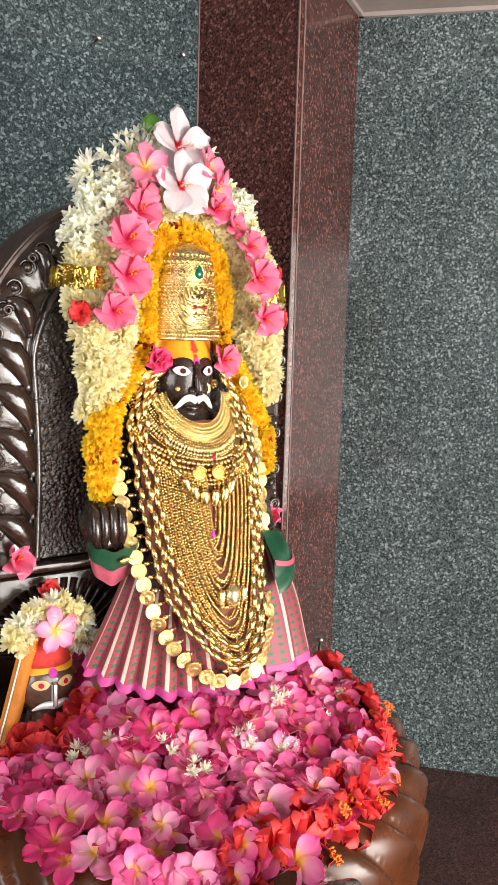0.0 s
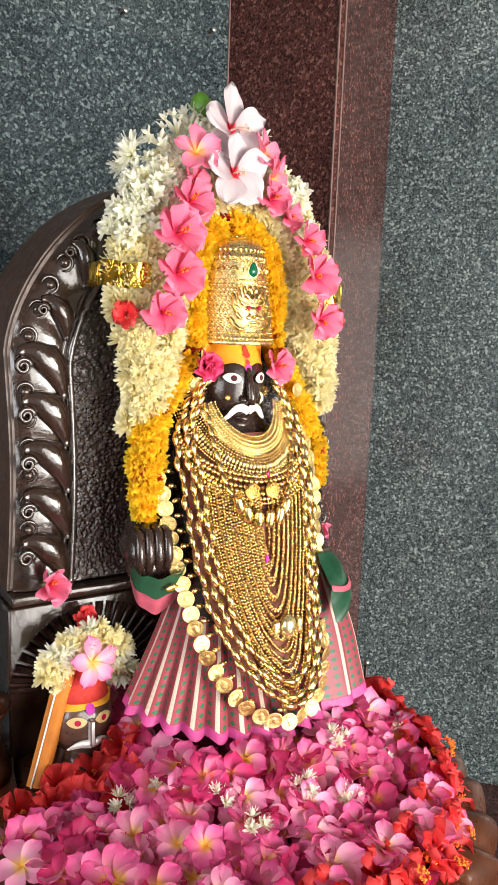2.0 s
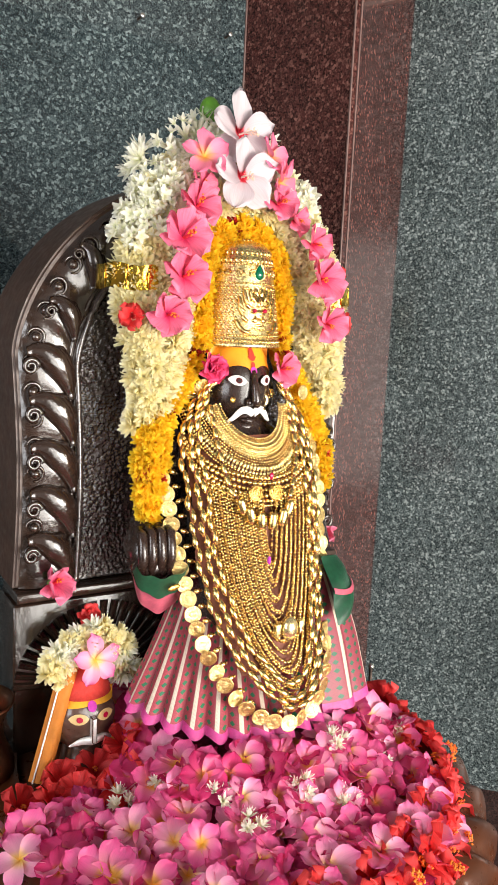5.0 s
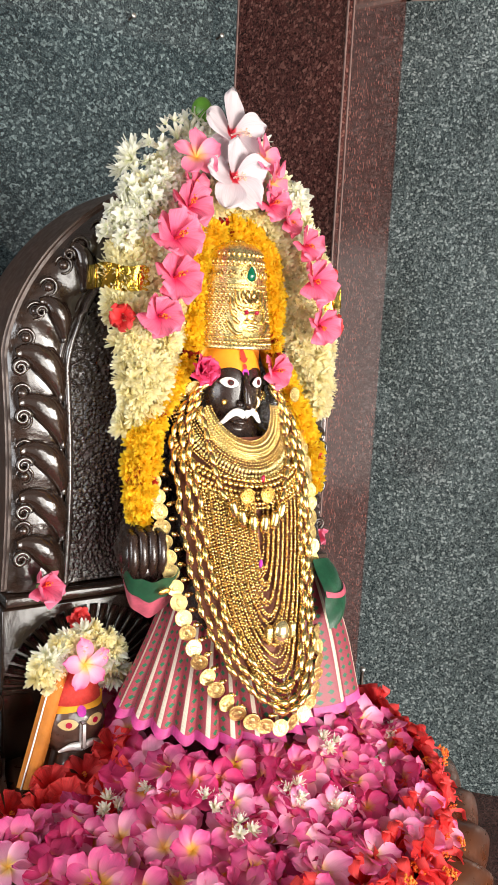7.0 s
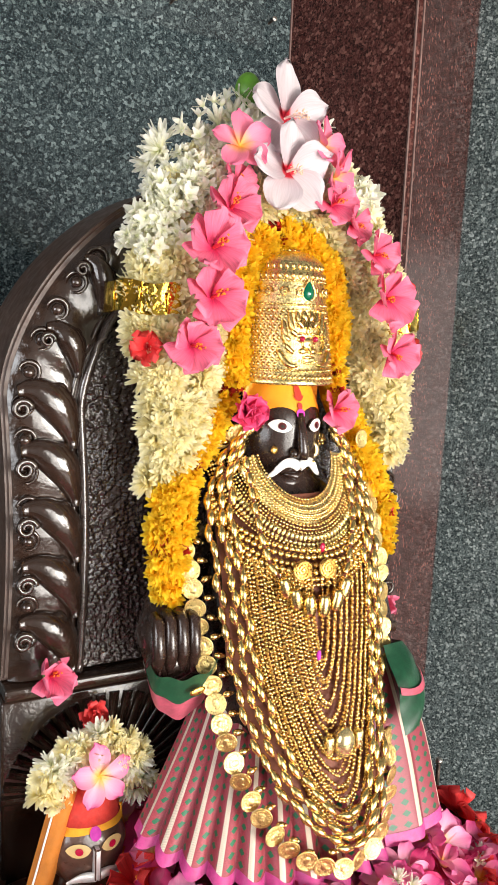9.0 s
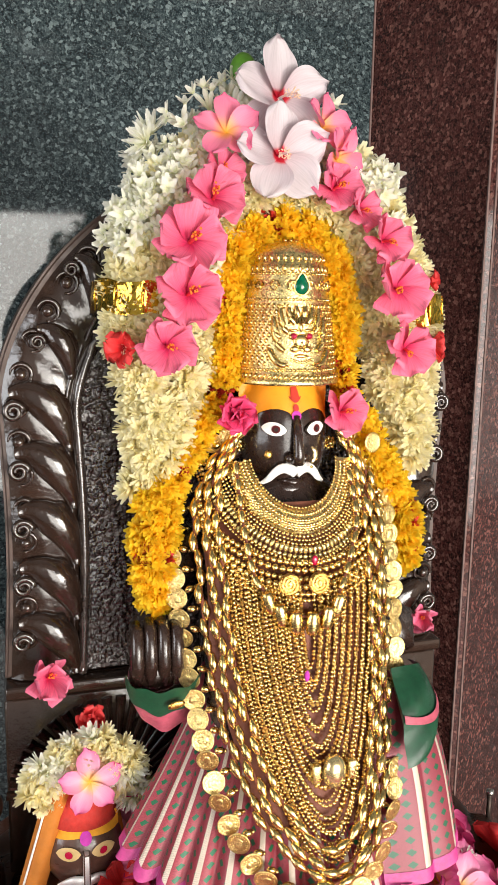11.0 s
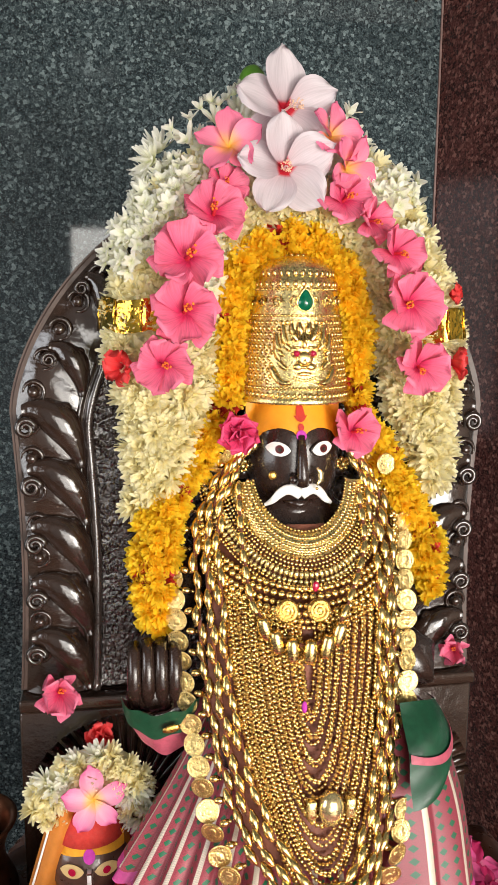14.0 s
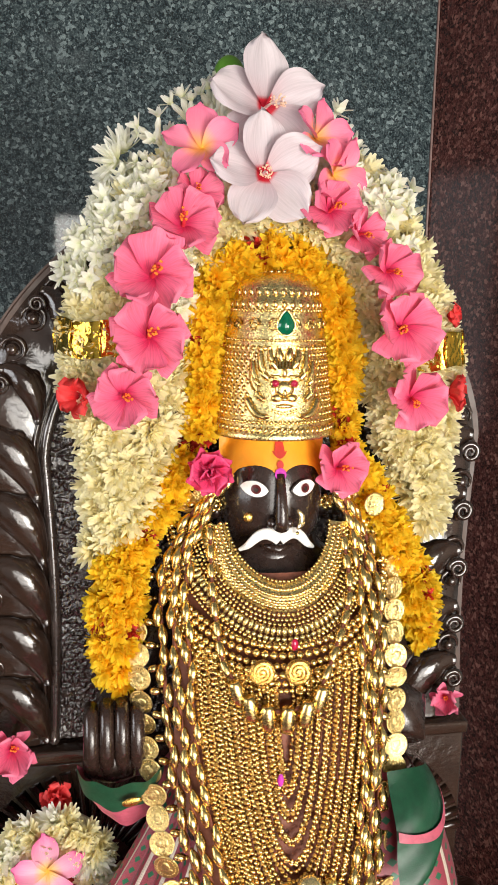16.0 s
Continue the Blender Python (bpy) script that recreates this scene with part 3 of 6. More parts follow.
structure("backdrop", bm, PAINTWALL, "pale courtyard wall beyond the doorway", "wall")
bm = bmesh.new()
box(bm, -40, 40, -40, 40, -0.3, -0.13)
structure("ground", bm, PAINTWALL, "pale courtyard ground outside", "ground")

# nails in the granite
for x, z in ((0.2, 2.251), (0.453, 2.26)):
    o = empty("wall_nail", Matrix.Translation((x, P_L.y, z)), "small rusty iron nail driven into granite", "nail", "nails in the wall")
    bm = bmesh.new()
    tube(bm, [(0, 0.01, 0), (0, -0.012, 0.002), (0.002, -0.024, 0.005)], 0.003, 8)
    part("shank", bm, IRON, o)
    bm = bmesh.new()
    ball(bm, (0.002, -0.025, 0.005), 0.0065, 2, scale=(1, 0.5, 1))
    part("head", bm, SILVER, o)


# ---- pedestal ----
def pedestal():
    o = empty("lotus_pedestal", Matrix.Translation((-0.035, 0, 0)), "round brown lacquered stone pedestal with carved slanting petals", "pedestal")
    bm = bmesh.new()
    prof = [(0.30, 0.0), (0.33, 0.02), (0.34, 0.10), (0.31, 0.14), (0.30, 0.34), (0.33, 0.42)]
    lathe(bm, prof, 64, sx=1.0, sy=1.07)
    part("foot", bm, PED_M, o)
    bm = bmesh.new()
    N = 288

    def rim(u, v):
        a = 2 * math.pi * u
        # v: from the underside over the bulging edge to the flat top
        r0 = 0.33 + 0.072 * math.sin(min(1, v / 0.62) * math.pi * 0.5) if v < 0.62 else 0.402 - 0.085 * ((v - 0.62) / 0.38) ** 1.7
        z0 = 0.43 + 0.325 * (v / 0.62) if v < 0.62 else 0.755 + 0.078 * math.sin((v - 0.62) / 0.38 * math.pi * 0.5)
        t = (a * 30 / (2 * math.pi) + v * 3.6) % 1.0
        ridge = (t ** 0.55) * (1 - t ** 14)
        k = 0.019 * ridge * min(1, v * 3) * min(1, (1 - v) * 5)
        return Vector(((r0 + k) * math.cos(a), (r0 + k) * 1.12 * math.sin(a), z0 + k * 0.6))

    grid(bm, N * 2, 34, rim, close=True)
    part("petal_rim", bm, PED_M, o)
    bm = bmesh.new()
    lathe(bm, [(0.30, 0.815), (0.318, 0.826), (0.30, 0.829), (0.02, 0.830)], 64, sy=1.12)
    part("top", bm, PED_M, o)
    return o


pedestal()


def front_stone():
    o = empty("offering_stone", Matrix.Translation((-0.115, -0.535, 0)), "glossy black carved stone in front of the pedestal", "stone")
    bm = bmesh.new()

    def f(u, v):
        a = 2 * math.pi * u
        r = 0.095 * math.sin(math.pi * 0.5 * (1 - v) ** 0.5) if v > 0 else 0.095
        w = 1 + 0.05 * math.sin(5 * a)
        return Vector((r * w * math.cos(a) * 1.25, r * w * 0.6 * math.sin(a), 0.885 * v ** 0.35 if v > 0 else 0))

    grid(bm, 40, 18, f, close=True)
    part("body", bm, BLACK_M, o)
    return o


front_stone()
o = empty("iron_bolt", Matrix.Translation((0.352, 0.082, 0.806)), "short grey iron bolt standing in the pedestal rim", "bolt")
bm = bmesh.new()
lathe(bm, [(0.0035, 0), (0.0035, 0.05)], 12)
part("shank", bm, IRON, o)
bm = bmesh.new()
lathe(bm, [(0.0055, 0.05), (0.0062, 0.053), (0.0055, 0.057), (0.002, 0.058)], 12)
part("head", bm, SILVER, o)


# ---- throne back ----
CX, HW = -0.031, 0.303


def arch_half(z):
    """Half width of the throne's outline at height z."""
    if z < 1.46:
        return HW - 0.012 * math.sin(max(0, (z - 1.1)) / 0.36 * math.pi) * 0.6
    s = min(1, (z - 1.46) / 0.28)
    return HW * max(0.0, 1 - s ** 1.6) ** 0.52


def outline(n=120):
    left = []
    for k in range(n + 1):
        s = k / n
        z = 1.10 + 0.64 * (1 - (1 - s) ** 1.8)
        left.append((CX - arch_half(z), z))
    return left + [(2 * CX - x, z) for x, z in left[-2::-1]]


def throne():
    o = empty("throne_back", Matrix.Translation((0, 0, 0)), "dark carved stone throne back with scrolling leaf border", "throne")
    ring = outline()

    def slab(name, off, y0, y1, material, bevel, z_low=None):
        bm = bmesh.new()
        pts = []
        for x, z in ring:
            pts.append((CX + (x - CX) * (1 - off / HW), 1.10 + (z - 1.10) * (1 - off / 0.64)))
        a = [bm.verts.new((x, y0, z)) for x, z in pts]
        b = [bm.verts.new((x, y1, z)) for x, z in pts]
        n = len(pts)
        for k in range(n):
            bm.faces.new((a[k], a[(k + 1) % n], b[(k + 1) % n], b[k]))
        fa = bm.faces.new(a)
        bm.faces.new(b[::-1])
        bmesh.ops.recalc_face_normals(bm, faces=bm.faces)
        if bevel:
            bmesh.ops.bevel(bm, geom=[e for e in bm.edges if all(abs(v.co.y - y0) < 1e-5 for v in e.verts)], offset=bevel, segments=3, affect="EDGES")
        return part(name, bm, material, o, flat=True)

    slab("slab", 0.0, 0.14, 0.30, CHAIR_EDGE, 0.004)
    # carved border: a raised band between the outline and the inner panel
    bm = bmesh.new()

    def band(u, v):
        k = u * (len(ring) - 1)
        i = min(int(k), len(ring) - 2)
        q = k - i
        x = ring[i][0] * (1 - q) + ring[i + 1][0] * q
        z = ring[i][1] * (1 - q) + ring[i + 1][1] * q
        w = 0.008 + 0.085 * v
        s = 1 - w / HW
        h = 0.012 * math.sin(math.pi * min(1, max(0, v))) ** 0.5
        h *= 1 + 0.14 * math.sin(u * 150)
        return Vector((CX + (x - CX) * s, 0.1395 - h, 1.10 + (z - 1.10) * (1 - w / 0.64)))

    grid(bm, 240, 9, band)
    part("border", bm, CHAIR_M, o)
    bm = bmesh.new()

    def panel(u, v):
        z = 1.102 + 0.52 * v
        w = max(0.01, arch_half(z) - 0.094)
        return Vector((CX + w * (2 * u - 1), 0.1385 - 0.0072 * abs(noise.noise(Vector((u * 80, v * 98, 0)))), z))

    grid(bm, 230, 320, panel)
    part("panel", bm, PANEL_M, o, "hammered dark inner panel")
    # two thin ridges between border and panel
    for w, r in ((0.094, 0.0062), (0.081, 0.0035)):
        for sgn in (-1, 1):
            pts = []
            for k in range(60):
                z = 1.102 + 0.56 * k / 59
                pts.append((CX + sgn * max(0.002, arch_half(z + 0.02) - w), 0.131, z))
            bm = bmesh.new()
            tube(bm, pts, r, 8)
            part("ridge", bm, RIDGE_M if r > 0.005 else CHAIR_M, o)
    # leaf scrolls and bosses
    leaf_meshes = []
    for seed in range(3):
        rng = random.Random(seed + 40)
        bm = bmesh.new()
        # leaf springs from the inner ridge (x = 0) upward, sweeps out and curls
        for k, (sx, sz, cr) in enumerate(((0.068, 0.072, 0.010), (0.046, 0.060, 0.007), (0.026, 0.044, 0.005))):
            pts = [(-sx * (s ** 1.5), -0.004 - 0.004 * math.sin(math.pi * s), -0.05 + 0.012 * k + sz * math.sin(s * 1.75) / math.sin(1.57)) for s in [j / 11 for j in range(12)]]
            tube(bm, pts, lambda s: 0.003 + 0.0175 * math.sin(math.pi * (0.05 + 0.85 * s)) ** 1.2 * (1 - 0.3 * k), 14, flat=0.62, normal=(0, -1, 0))
        pts = [(-0.064 + 0.0120 * (1 - a / 14) * math.cos(a), -0.012, 0.000 + 0.0120 * (1 - a / 14) * math.sin(a)) for a in [j * 0.42 for j in range(24)]]
        tube(bm, pts, lambda s: 0.0044 * (1 - 0.4 * s), 6, normal=(0, -1, 0))
        ball(bm, (-0.018, -0.006, 0.022), 0.0095, 2, scale=(1, 0.7, 1))
        me = bpy.data.meshes.new("leaf")
        bm.to_mesh(me)
        bm.free()
        me.materials.append(CHAIR_M)
        me.shade_smooth()
        leaf_meshes.append(me)
    for sgn in (-1, 1):
        for k in range(7):
            z = 1.135 + 0.072 * k
            size = 1.0 if z < 1.46 else 0.72
            w = arch_half(z + 0.02) - 0.084
            ang = 0.0 if z < 1.44 else -0.75 * (z - 1.44) / 0.2
            m = Matrix.Translation((CX + sgn * w, 0.131, z + 0.02)) @ Matrix.Diagonal((-sgn, 1, 1, 1)) @ Matrix.Rotation(-ang, 4, "Y") @ Matrix.Diagonal((size, 1, size, 1))
            share("leaf", leaf_meshes[k % 3], o, m)
    bm = bmesh.new()
    ball(bm, (0, 0, 0), 0.0075, 2, scale=(1, 0.85, 1))
    pts = [(0.0125 * math.cos(a), 0.002, 0.0125 * math.sin(a)) for a in [j * 0.45 - 1.2 for j in range(12)]]
    tube(bm, pts, lambda s: 0.0036 * math.sin(math.pi * (0.12 + 0.8 * s)), 6, normal=(0, -1, 0))
    boss = bpy.data.meshes.new("boss")
    bm.to_mesh(boss)
    bm.free()
    boss.materials.append(CHAIR_M)
    boss.shade_smooth()
    z = 1.118
    pts = [Vector((CX - arch_half(z), 0, z)) for z in [1.115 + 0.62 * k / 200 for k in range(201)]]
    dist = 0.0
    last = pts[0]
    for p in pts:
        dist += (p - last).length
        last = p
        if dist > 0.041:
            dist = 0.0
            for sgn in (-1, 1):
                s = 1 - 0.024 / HW
                zz = 1.10 + (p.z - 1.10) * (1 - 0.026 / 0.64)
                share("boss", boss, o, Matrix.Translation((CX + (p.x - CX) * s * sgn, 0.127, zz)) @ Matrix.Rotation(0.6 * sgn, 4, "Y"))
    # ledge and fan-carved lower block
    bm = bmesh.new()
    box(bm, CX - HW, CX + HW, 0.115, 0.20, 1.082, 1.098, 0.003)
    part("ledge", bm, CHAIR_M, o)
    bm = bmesh.new()
    box(bm, CX - HW - 0.002, CX + HW + 0.002, 0.13, 0.22, 0.80, 1.075, 0.004)
    part("lower_block", bm, CHAIR_M, o)
    for sgn in (-1, 1):
        for k in range(22):
            bm = bmesh.new()
            a = radians(8 + 164 * k / 21)
            c = Vector((CX + sgn * (HW - 0.135), 0.129, 0.925))
            d = Vector((math.cos(a), 0, math.sin(a)))
            pts = [c + d * (0.055 + 0.085 * s) for s in [j / 5 for j in range(6)]]
            tube(bm, [p for p in pts], lambda s: 0.003 + 0.004 * s, 6, flat=0.7, normal=(0, -1, 0))
            part("fan_rib", bm, CHAIR_M, o)
    return o


throne()


# ---- the statue: one dark stone mesh ----
HC, HR = Vector((-0.003, 0.062, 1.418)), Vector((0.0565, 0.060, 0.088))


def face_y(x, z, off=0.0):
    q = 1 - ((x - HC.x) / HR.x) ** 2 - ((z - HC.z) / HR.z) ** 2
    return HC.y - HR.y * math.sqrt(max(0.02, q)) - off


def front_y(z):
    """Front line of the dressed body at height z."""
    ks = [(0.80, -0.17), (0.94, -0.150), (1.0, -0.127), (1.067, -0.095), (1.15, -0.072), (1.26, -0.050), (1.34, -0.014), (1.40, 0.018), (1.46, 0.04)]
    if z <= ks[0][0]:
        return ks[0][1]
    for (a, ya), (b, yb) in zip(ks, ks[1:]):
        if z <= b:
            return ya + (yb - ya) * (z - a) / (b - a)
    return ks[-1][1]


def chest(x, z, off=0.0):
    return Vector((x, front_y(z) + 0.046 * min(1.7, abs(x) / 0.12) ** 2 - off, z))


def patch(bm, cx, cz, w, h, off, mat, shape=None, n=10):
    def f(u, v):
        s, t = 2 * u - 1, 2 * v - 1
        x, z = (cx + w * s * math.sqrt(1 - t * t / 2), cz + h * t * math.sqrt(1 - s * s / 2)) if shape is None else shape(s, t)
        return Vector((x, face_y(x, z, off), z))
    grid(bm, n, n, f, mat)


def statue():
    bm = bmesh.new()
    # body under the dress
    rings = [(0.80, 0.085, 0.08), (0.95, 0.09, 0.085), (1.08, 0.105, 0.085), (1.2, 0.108, 0.08), (1.29, 0.106, 0.065), (1.335, 0.098, 0.055), (1.365, 0.05, 0.042), (1.40, 0.042, 0.04)]
    prev = None
    for z, rx, ry in rings:
        cy = max(front_y(z), -0.085) + ry + 0.012
        ring = [bm.verts.new((rx * math.cos(2 * math.pi * k / 40), cy + ry * math.sin(2 * math.pi * k / 40), z)) for k in range(40)]
        if prev:
            for k in range(40):
                bm.faces.new((prev[k], prev[(k + 1) % 40], ring[(k + 1) % 40], ring[k]))
        prev = ring
    # head
    ball(bm, HC, 1.0, 4, 0, scale=tuple(HR))
    # nose, chin, ears, lips
    tube(bm, [(HC.x, face_y(0, 1.445, 0.001), 1.447), (HC.x, face_y(0, 1.425, 0.006), 1.425), (HC.x, face_y(0, 1.403, 0.012), 1.403), (HC.x, face_y(0, 1.396, 0.010), 1.395)], lambda s: 0.0045 + 0.0035 * s, 12, 0)
    for sx in (-1, 1):
        ball(bm, (HC.x + sx * 0.0085, face_y(0.01, 1.399, 0.006), 1.399), 0.006, 2, 0)
        ball(bm, (HC.x + sx * 0.057, HC.y + 0.004, 1.428), 0.02, 2, 0, scale=(0.5, 0.7, 1.5))
        ball(bm, (HC.x + sx * 0.058, HC.y - 0.006, 1.398), 0.009, 2, 0)
    ball(bm, (HC.x, face_y(0, 1.362, -0.008), 1.358), 0.02, 3, 0, scale=(1.2, 0.8, 0.7))
    tube(bm, [(HC.x - 0.017, face_y(0.017, 1.372, 0.001), 1.371), (HC.x, face_y(0, 1.371, 0.005), 1.369), (HC.x + 0.017, face_y(0.017, 1.372, 0.001), 1.371)], lambda s: 0.0015 + 0.0035 * math.sin(math.pi * s), 8, 0)
    # painted forehead: a cap with a scalloped lower edge over the brows
    def brow(x):
        a = abs(x - HC.x)
        return 1.4465 + 0.0085 * math.sin(min(1, a / 0.044) * math.pi) - 0.012 * max(0, (a - 0.040) / 0.012) - 0.006 * max(0, 1 - a / 0.008)

    def fore(s, t):
        x = HC.x + 0.0550 * s
        zb, zt = brow(x), 1.486
        return x, zb + (zt - zb) * (t + 1) / 2
    patch(bm, 0, 0, 1, 1, 0.0016, 1, fore, 22)
    # vermilion mark and magenta dot
    def flame(s, t):
        return HC.x + 0.0052 * s * (1 - ((t + 1) / 2) ** 1.6) ** 0.8, 1.4775 + 0.0095 * t

    def crescent(s, t):
        return HC.x + 0.0078 * s, 1.4665 - 0.0042 * (1 - s * s) + 0.0030 * t * (1 - s * s) + 0.003

    patch(bm, 0, 0, 1, 1, 0.0036, 2, flame, 10)
    patch(bm, 0, 0, 1, 1, 0.0036, 2, crescent, 12)
    patch(bm, HC.x, 1.4565, 0.0034, 0.0042, 0.0036, 2)
    patch(bm, HC.x, 1.4475, 0.0058, 0.0060, 0.004, 3)
    for sx in (-1, 1):
        def eye(s, t, k=1.0):
            return HC.x + sx * 0.0252 + 0.0132 * s * k, 1.4325 + 0.0013 * s * sx + 0.0078 * k * t * (1 - abs(s) ** 2.2) ** 0.8
        patch(bm, 0, 0, 1, 1, 0.0030, 7, lambda s, t: eye(s, t, 1.12), 14)
        patch(bm, 0, 0, 1, 1, 0.0042, 4, eye, 14)
        patch(bm, HC.x + sx * 0.0252 + 0.001, 1.4325, 0.0046, 0.0046, 0.0054, 5)
        patch(bm, HC.x + sx * 0.0252 + 0.001, 1.4322, 0.0022, 0.0022, 0.0064, 6)
    # arms and the raised fingers
    for sx in (-1, 1):
        tube(bm, [(sx * 0.10, 0.06, 1.30), (sx * 0.145, 0.06, 1.22), (sx * (0.168 if sx < 0 else 0.15), 0.04, 1.18), (sx * (0.168 if sx < 0 else 0.14), 0.01, 1.15)], lambda s: 0.030 - 0.004 * s, 16, 0)
        for k in range(4 if sx < 0 else 0):
            x = sx * 0.168 - 0.0225 + 0.0150 * k
            tube(bm, [(x, -0.012, 1.150), (x, -0.022, 1.177), (x, -0.016, 1.212), (x, -0.002, 1.222 - 0.004 * abs(k - 1.5))], lambda s: 0.0084 - 0.0014 * s, 10, 0, normal=(0, 1, 0))
        if sx < 0:
            ball(bm, (sx * 0.168, -0.006, 1.158), 0.032, 3, 0, scale=(1.0, 0.5, 0.75))
    bmesh.ops.recalc_face_normals(bm, faces=bm.faces)
    o = part("deity_statue", bm, [BLACK_M, ORANGE_P, REDPASTE, MAGENTA_P, ENAMEL, PUPIL, BLACK_M, BLACK_M])
    return tagged(o, "black polished stone statue with orange painted forehead, seated on the pedestal", "statue")


statue()


def moustache():
    o = empty("moustache_ornament", Matrix.Translation((0, 0, 0)), "white enamelled moustache plate fixed on the statue", "ornament")
    bm = bmesh.new()
    for sx in (-1, 1):
        pts = []
        for k in range(14):
            s = k / 13
            x = HC.x + sx * 0.0385 * s
            z = 1.3815 + 0.0075 * math.sin(min(1, s * 1.25) * math.pi) - 0.0135 * s ** 2.2
            pts.append((x, face_y(x * 0.8, 1.385, 0.008 - 0.004 * s), z))
        tube(bm, pts, lambda s: 0.0012 + 0.0052 * math.sin(math.pi * (0.38 + 0.6 * s)) ** 0.8, 10, flat=0.5, normal=(0, -1, 0))
    part("plate", bm, ENAMEL, o)


moustache()


# ---- crown ----
CROWN = Vector((-0.003, 0.052, 0))


def crown_r(z):
    s = (z - 1.478) / 0.135
    return 0.0635 - 0.0170 * s


def crown():
    o = empty("gold_headdress", Matrix.Translation((0, 0, 0.007)), "tall embossed gold headdress with an emerald drop", "headdress")
    at = Matrix.Translation((CROWN.x, CROWN.y, 0))
    bm = bmesh.new()
    lathe(bm, [(0.064, 1.476), (0.0655, 1.478), (0.064, 1.482)] + [(crown_r(z), z) for z in (1.484, 1.51, 1.54, 1.57, 1.60)] + [(0.0475, 1.603), (0.048, 1.609), (0.0445, 1.612), (0.0450, 1.621), (0.043, 1.624), (0.032, 1.633), (0.018, 1.637), (0.004, 1.638)], 72, m=at)
    part("body", bm, GOLD_P, o)

    def on(a, z, off=0.0):
        r = crown_r(z) + off
        return Vector((CROWN.x + r * math.sin(a), CROWN.y - r * math.cos(a), z))

    def ring_of(name, z, n, fn):
        bm = bmesh.new()
        for k in range(n):
            fn(bm, 2 * math.pi * k / n, z)
        part(name, bm, GOLD, o)

    def bead(r, sc=(1, 1, 1)):
        return lambda bm, a, z: ball(bm, on(a, z, 0.0), r, 1, 0, sc, Matrix.Rotation(a, 4, "Z"))

    ring_of("bead_row", 1.4935, 90, bead(0.0023))
    ring_of("rope_rim", 1.4855, 64, lambda bm, a, z: ball(bm, on(a, z), 0.0034, 1, 0, (0.7, 0.7, 1.4), Matrix.Rotation(a, 4, "Z") @ Matrix.Rotation(0.5, 4, "Y")))
    ring_of("bead_row", 1.5715, 80, bead(0.0019))
    ring_of("bead_row", 1.600, 70, bead(0.0022))
    ring_of("petal_tier", 1.6055, 34, lambda bm, a, z: ball(bm, Vector((CROWN.x + 0.047 * math.sin(a), CROWN.y - 0.047 * math.cos(a), z)), 0.0042, 1, 0, (0.8, 0.55, 1.25), Matrix.Rotation(a, 4, "Z")))
    ring_of("petal_tier", 1.617, 34, lambda bm, a, z: ball(bm, Vector((CROWN.x + 0.0440 * math.sin(a), CROWN.y - 0.0440 * math.cos(a), z)), 0.0044, 1, 0, (0.75, 0.5, 1.2), Matrix.Rotation(a, 4, "Z")))
    ring_of("bead_row", 1.6375, 14, lambda bm, a, z: ball(bm, Vector((CROWN.x + 0.015 * math.sin(a), CROWN.y - 0.015 * math.cos(a), z)), 0.0030, 1))
    # scale lattice on the drum
    bm = bmesh.new()
    for j in range(11):
        z = 1.500 + 0.0064 * j
        for k in range(54):
            a = 2 * math.pi * (k + 0.5 * (j % 2)) / 54
            da = (a + math.pi) % (2 * math.pi) - math.pi
            if abs(da) < 0.62 - 0.35 * max(0, (z - 1.54) / 0.03):
                continue
            ball(bm, on(a, z), 0.0032, 1, 0, (0.85, 0.5, 1.05), Matrix.Rotation(a, 4, "Z"))
    part("scale_lattice", bm, GOLD, o)
    # leaf scrolls in the upper band
    for k in range(16):
        bm = bmesh.new()
        a0 = 2 * math.pi * (k + 0.5) / 16
        pts = [on(a0 + 0.13 * (1 - q / 12) * math.cos(q * 0.9), 1.586 + 0.0075 * (1 - q / 12) * math.sin(q * 0.9), 0.0012) for q in range(11)]
        tube(bm, pts, lambda s: 0.0018 * (1 - 0.5 * s), 6)
        part("scroll", bm, GOLD, o)
    # embossed beast mask with flame scrolls
    bm = bmesh.new()
    for da, z, r, sc in ((0, 1.5255, 0.0085, (1.15, 0.35, 1.0)), (0, 1.522, 0.0030, (0.8, 1.4, 1.9)), (0, 1.5165, 0.0034, (1.3, 1.1, 0.7)), (-0.13, 1.517, 0.0052, (1.1, 0.5, 0.8)), (0.13, 1.517, 0.0052, (1.1, 0.5, 0.8)), (0, 1.5095, 0.0050, (1.8, 0.5, 0.5)), (-0.15, 1.5375, 0.0040, (1.5, 0.6, 0.5)), (0.15, 1.5375, 0.0040, (1.5, 0.6, 0.5)), (-0.155, 1.5305, 0.0048, (1.2, 0.5, 0.9)), (0.155, 1.5305, 0.0048, (1.2, 0.5, 0.9)), (0, 1.541, 0.0035, (0.9, 0.7, 1.6))):
        ball(bm, on(da, z), r, 2, 0, sc, Matrix.Rotation(da, 4, "Z"))
    for k in range(9):
        ball(bm, on(-0.2 + 0.05 * k, 1.5045 - 0.002 * math.cos((k - 4) * 0.5)), 0.0019, 1, 0, (0.7, 0.8, 1.3))
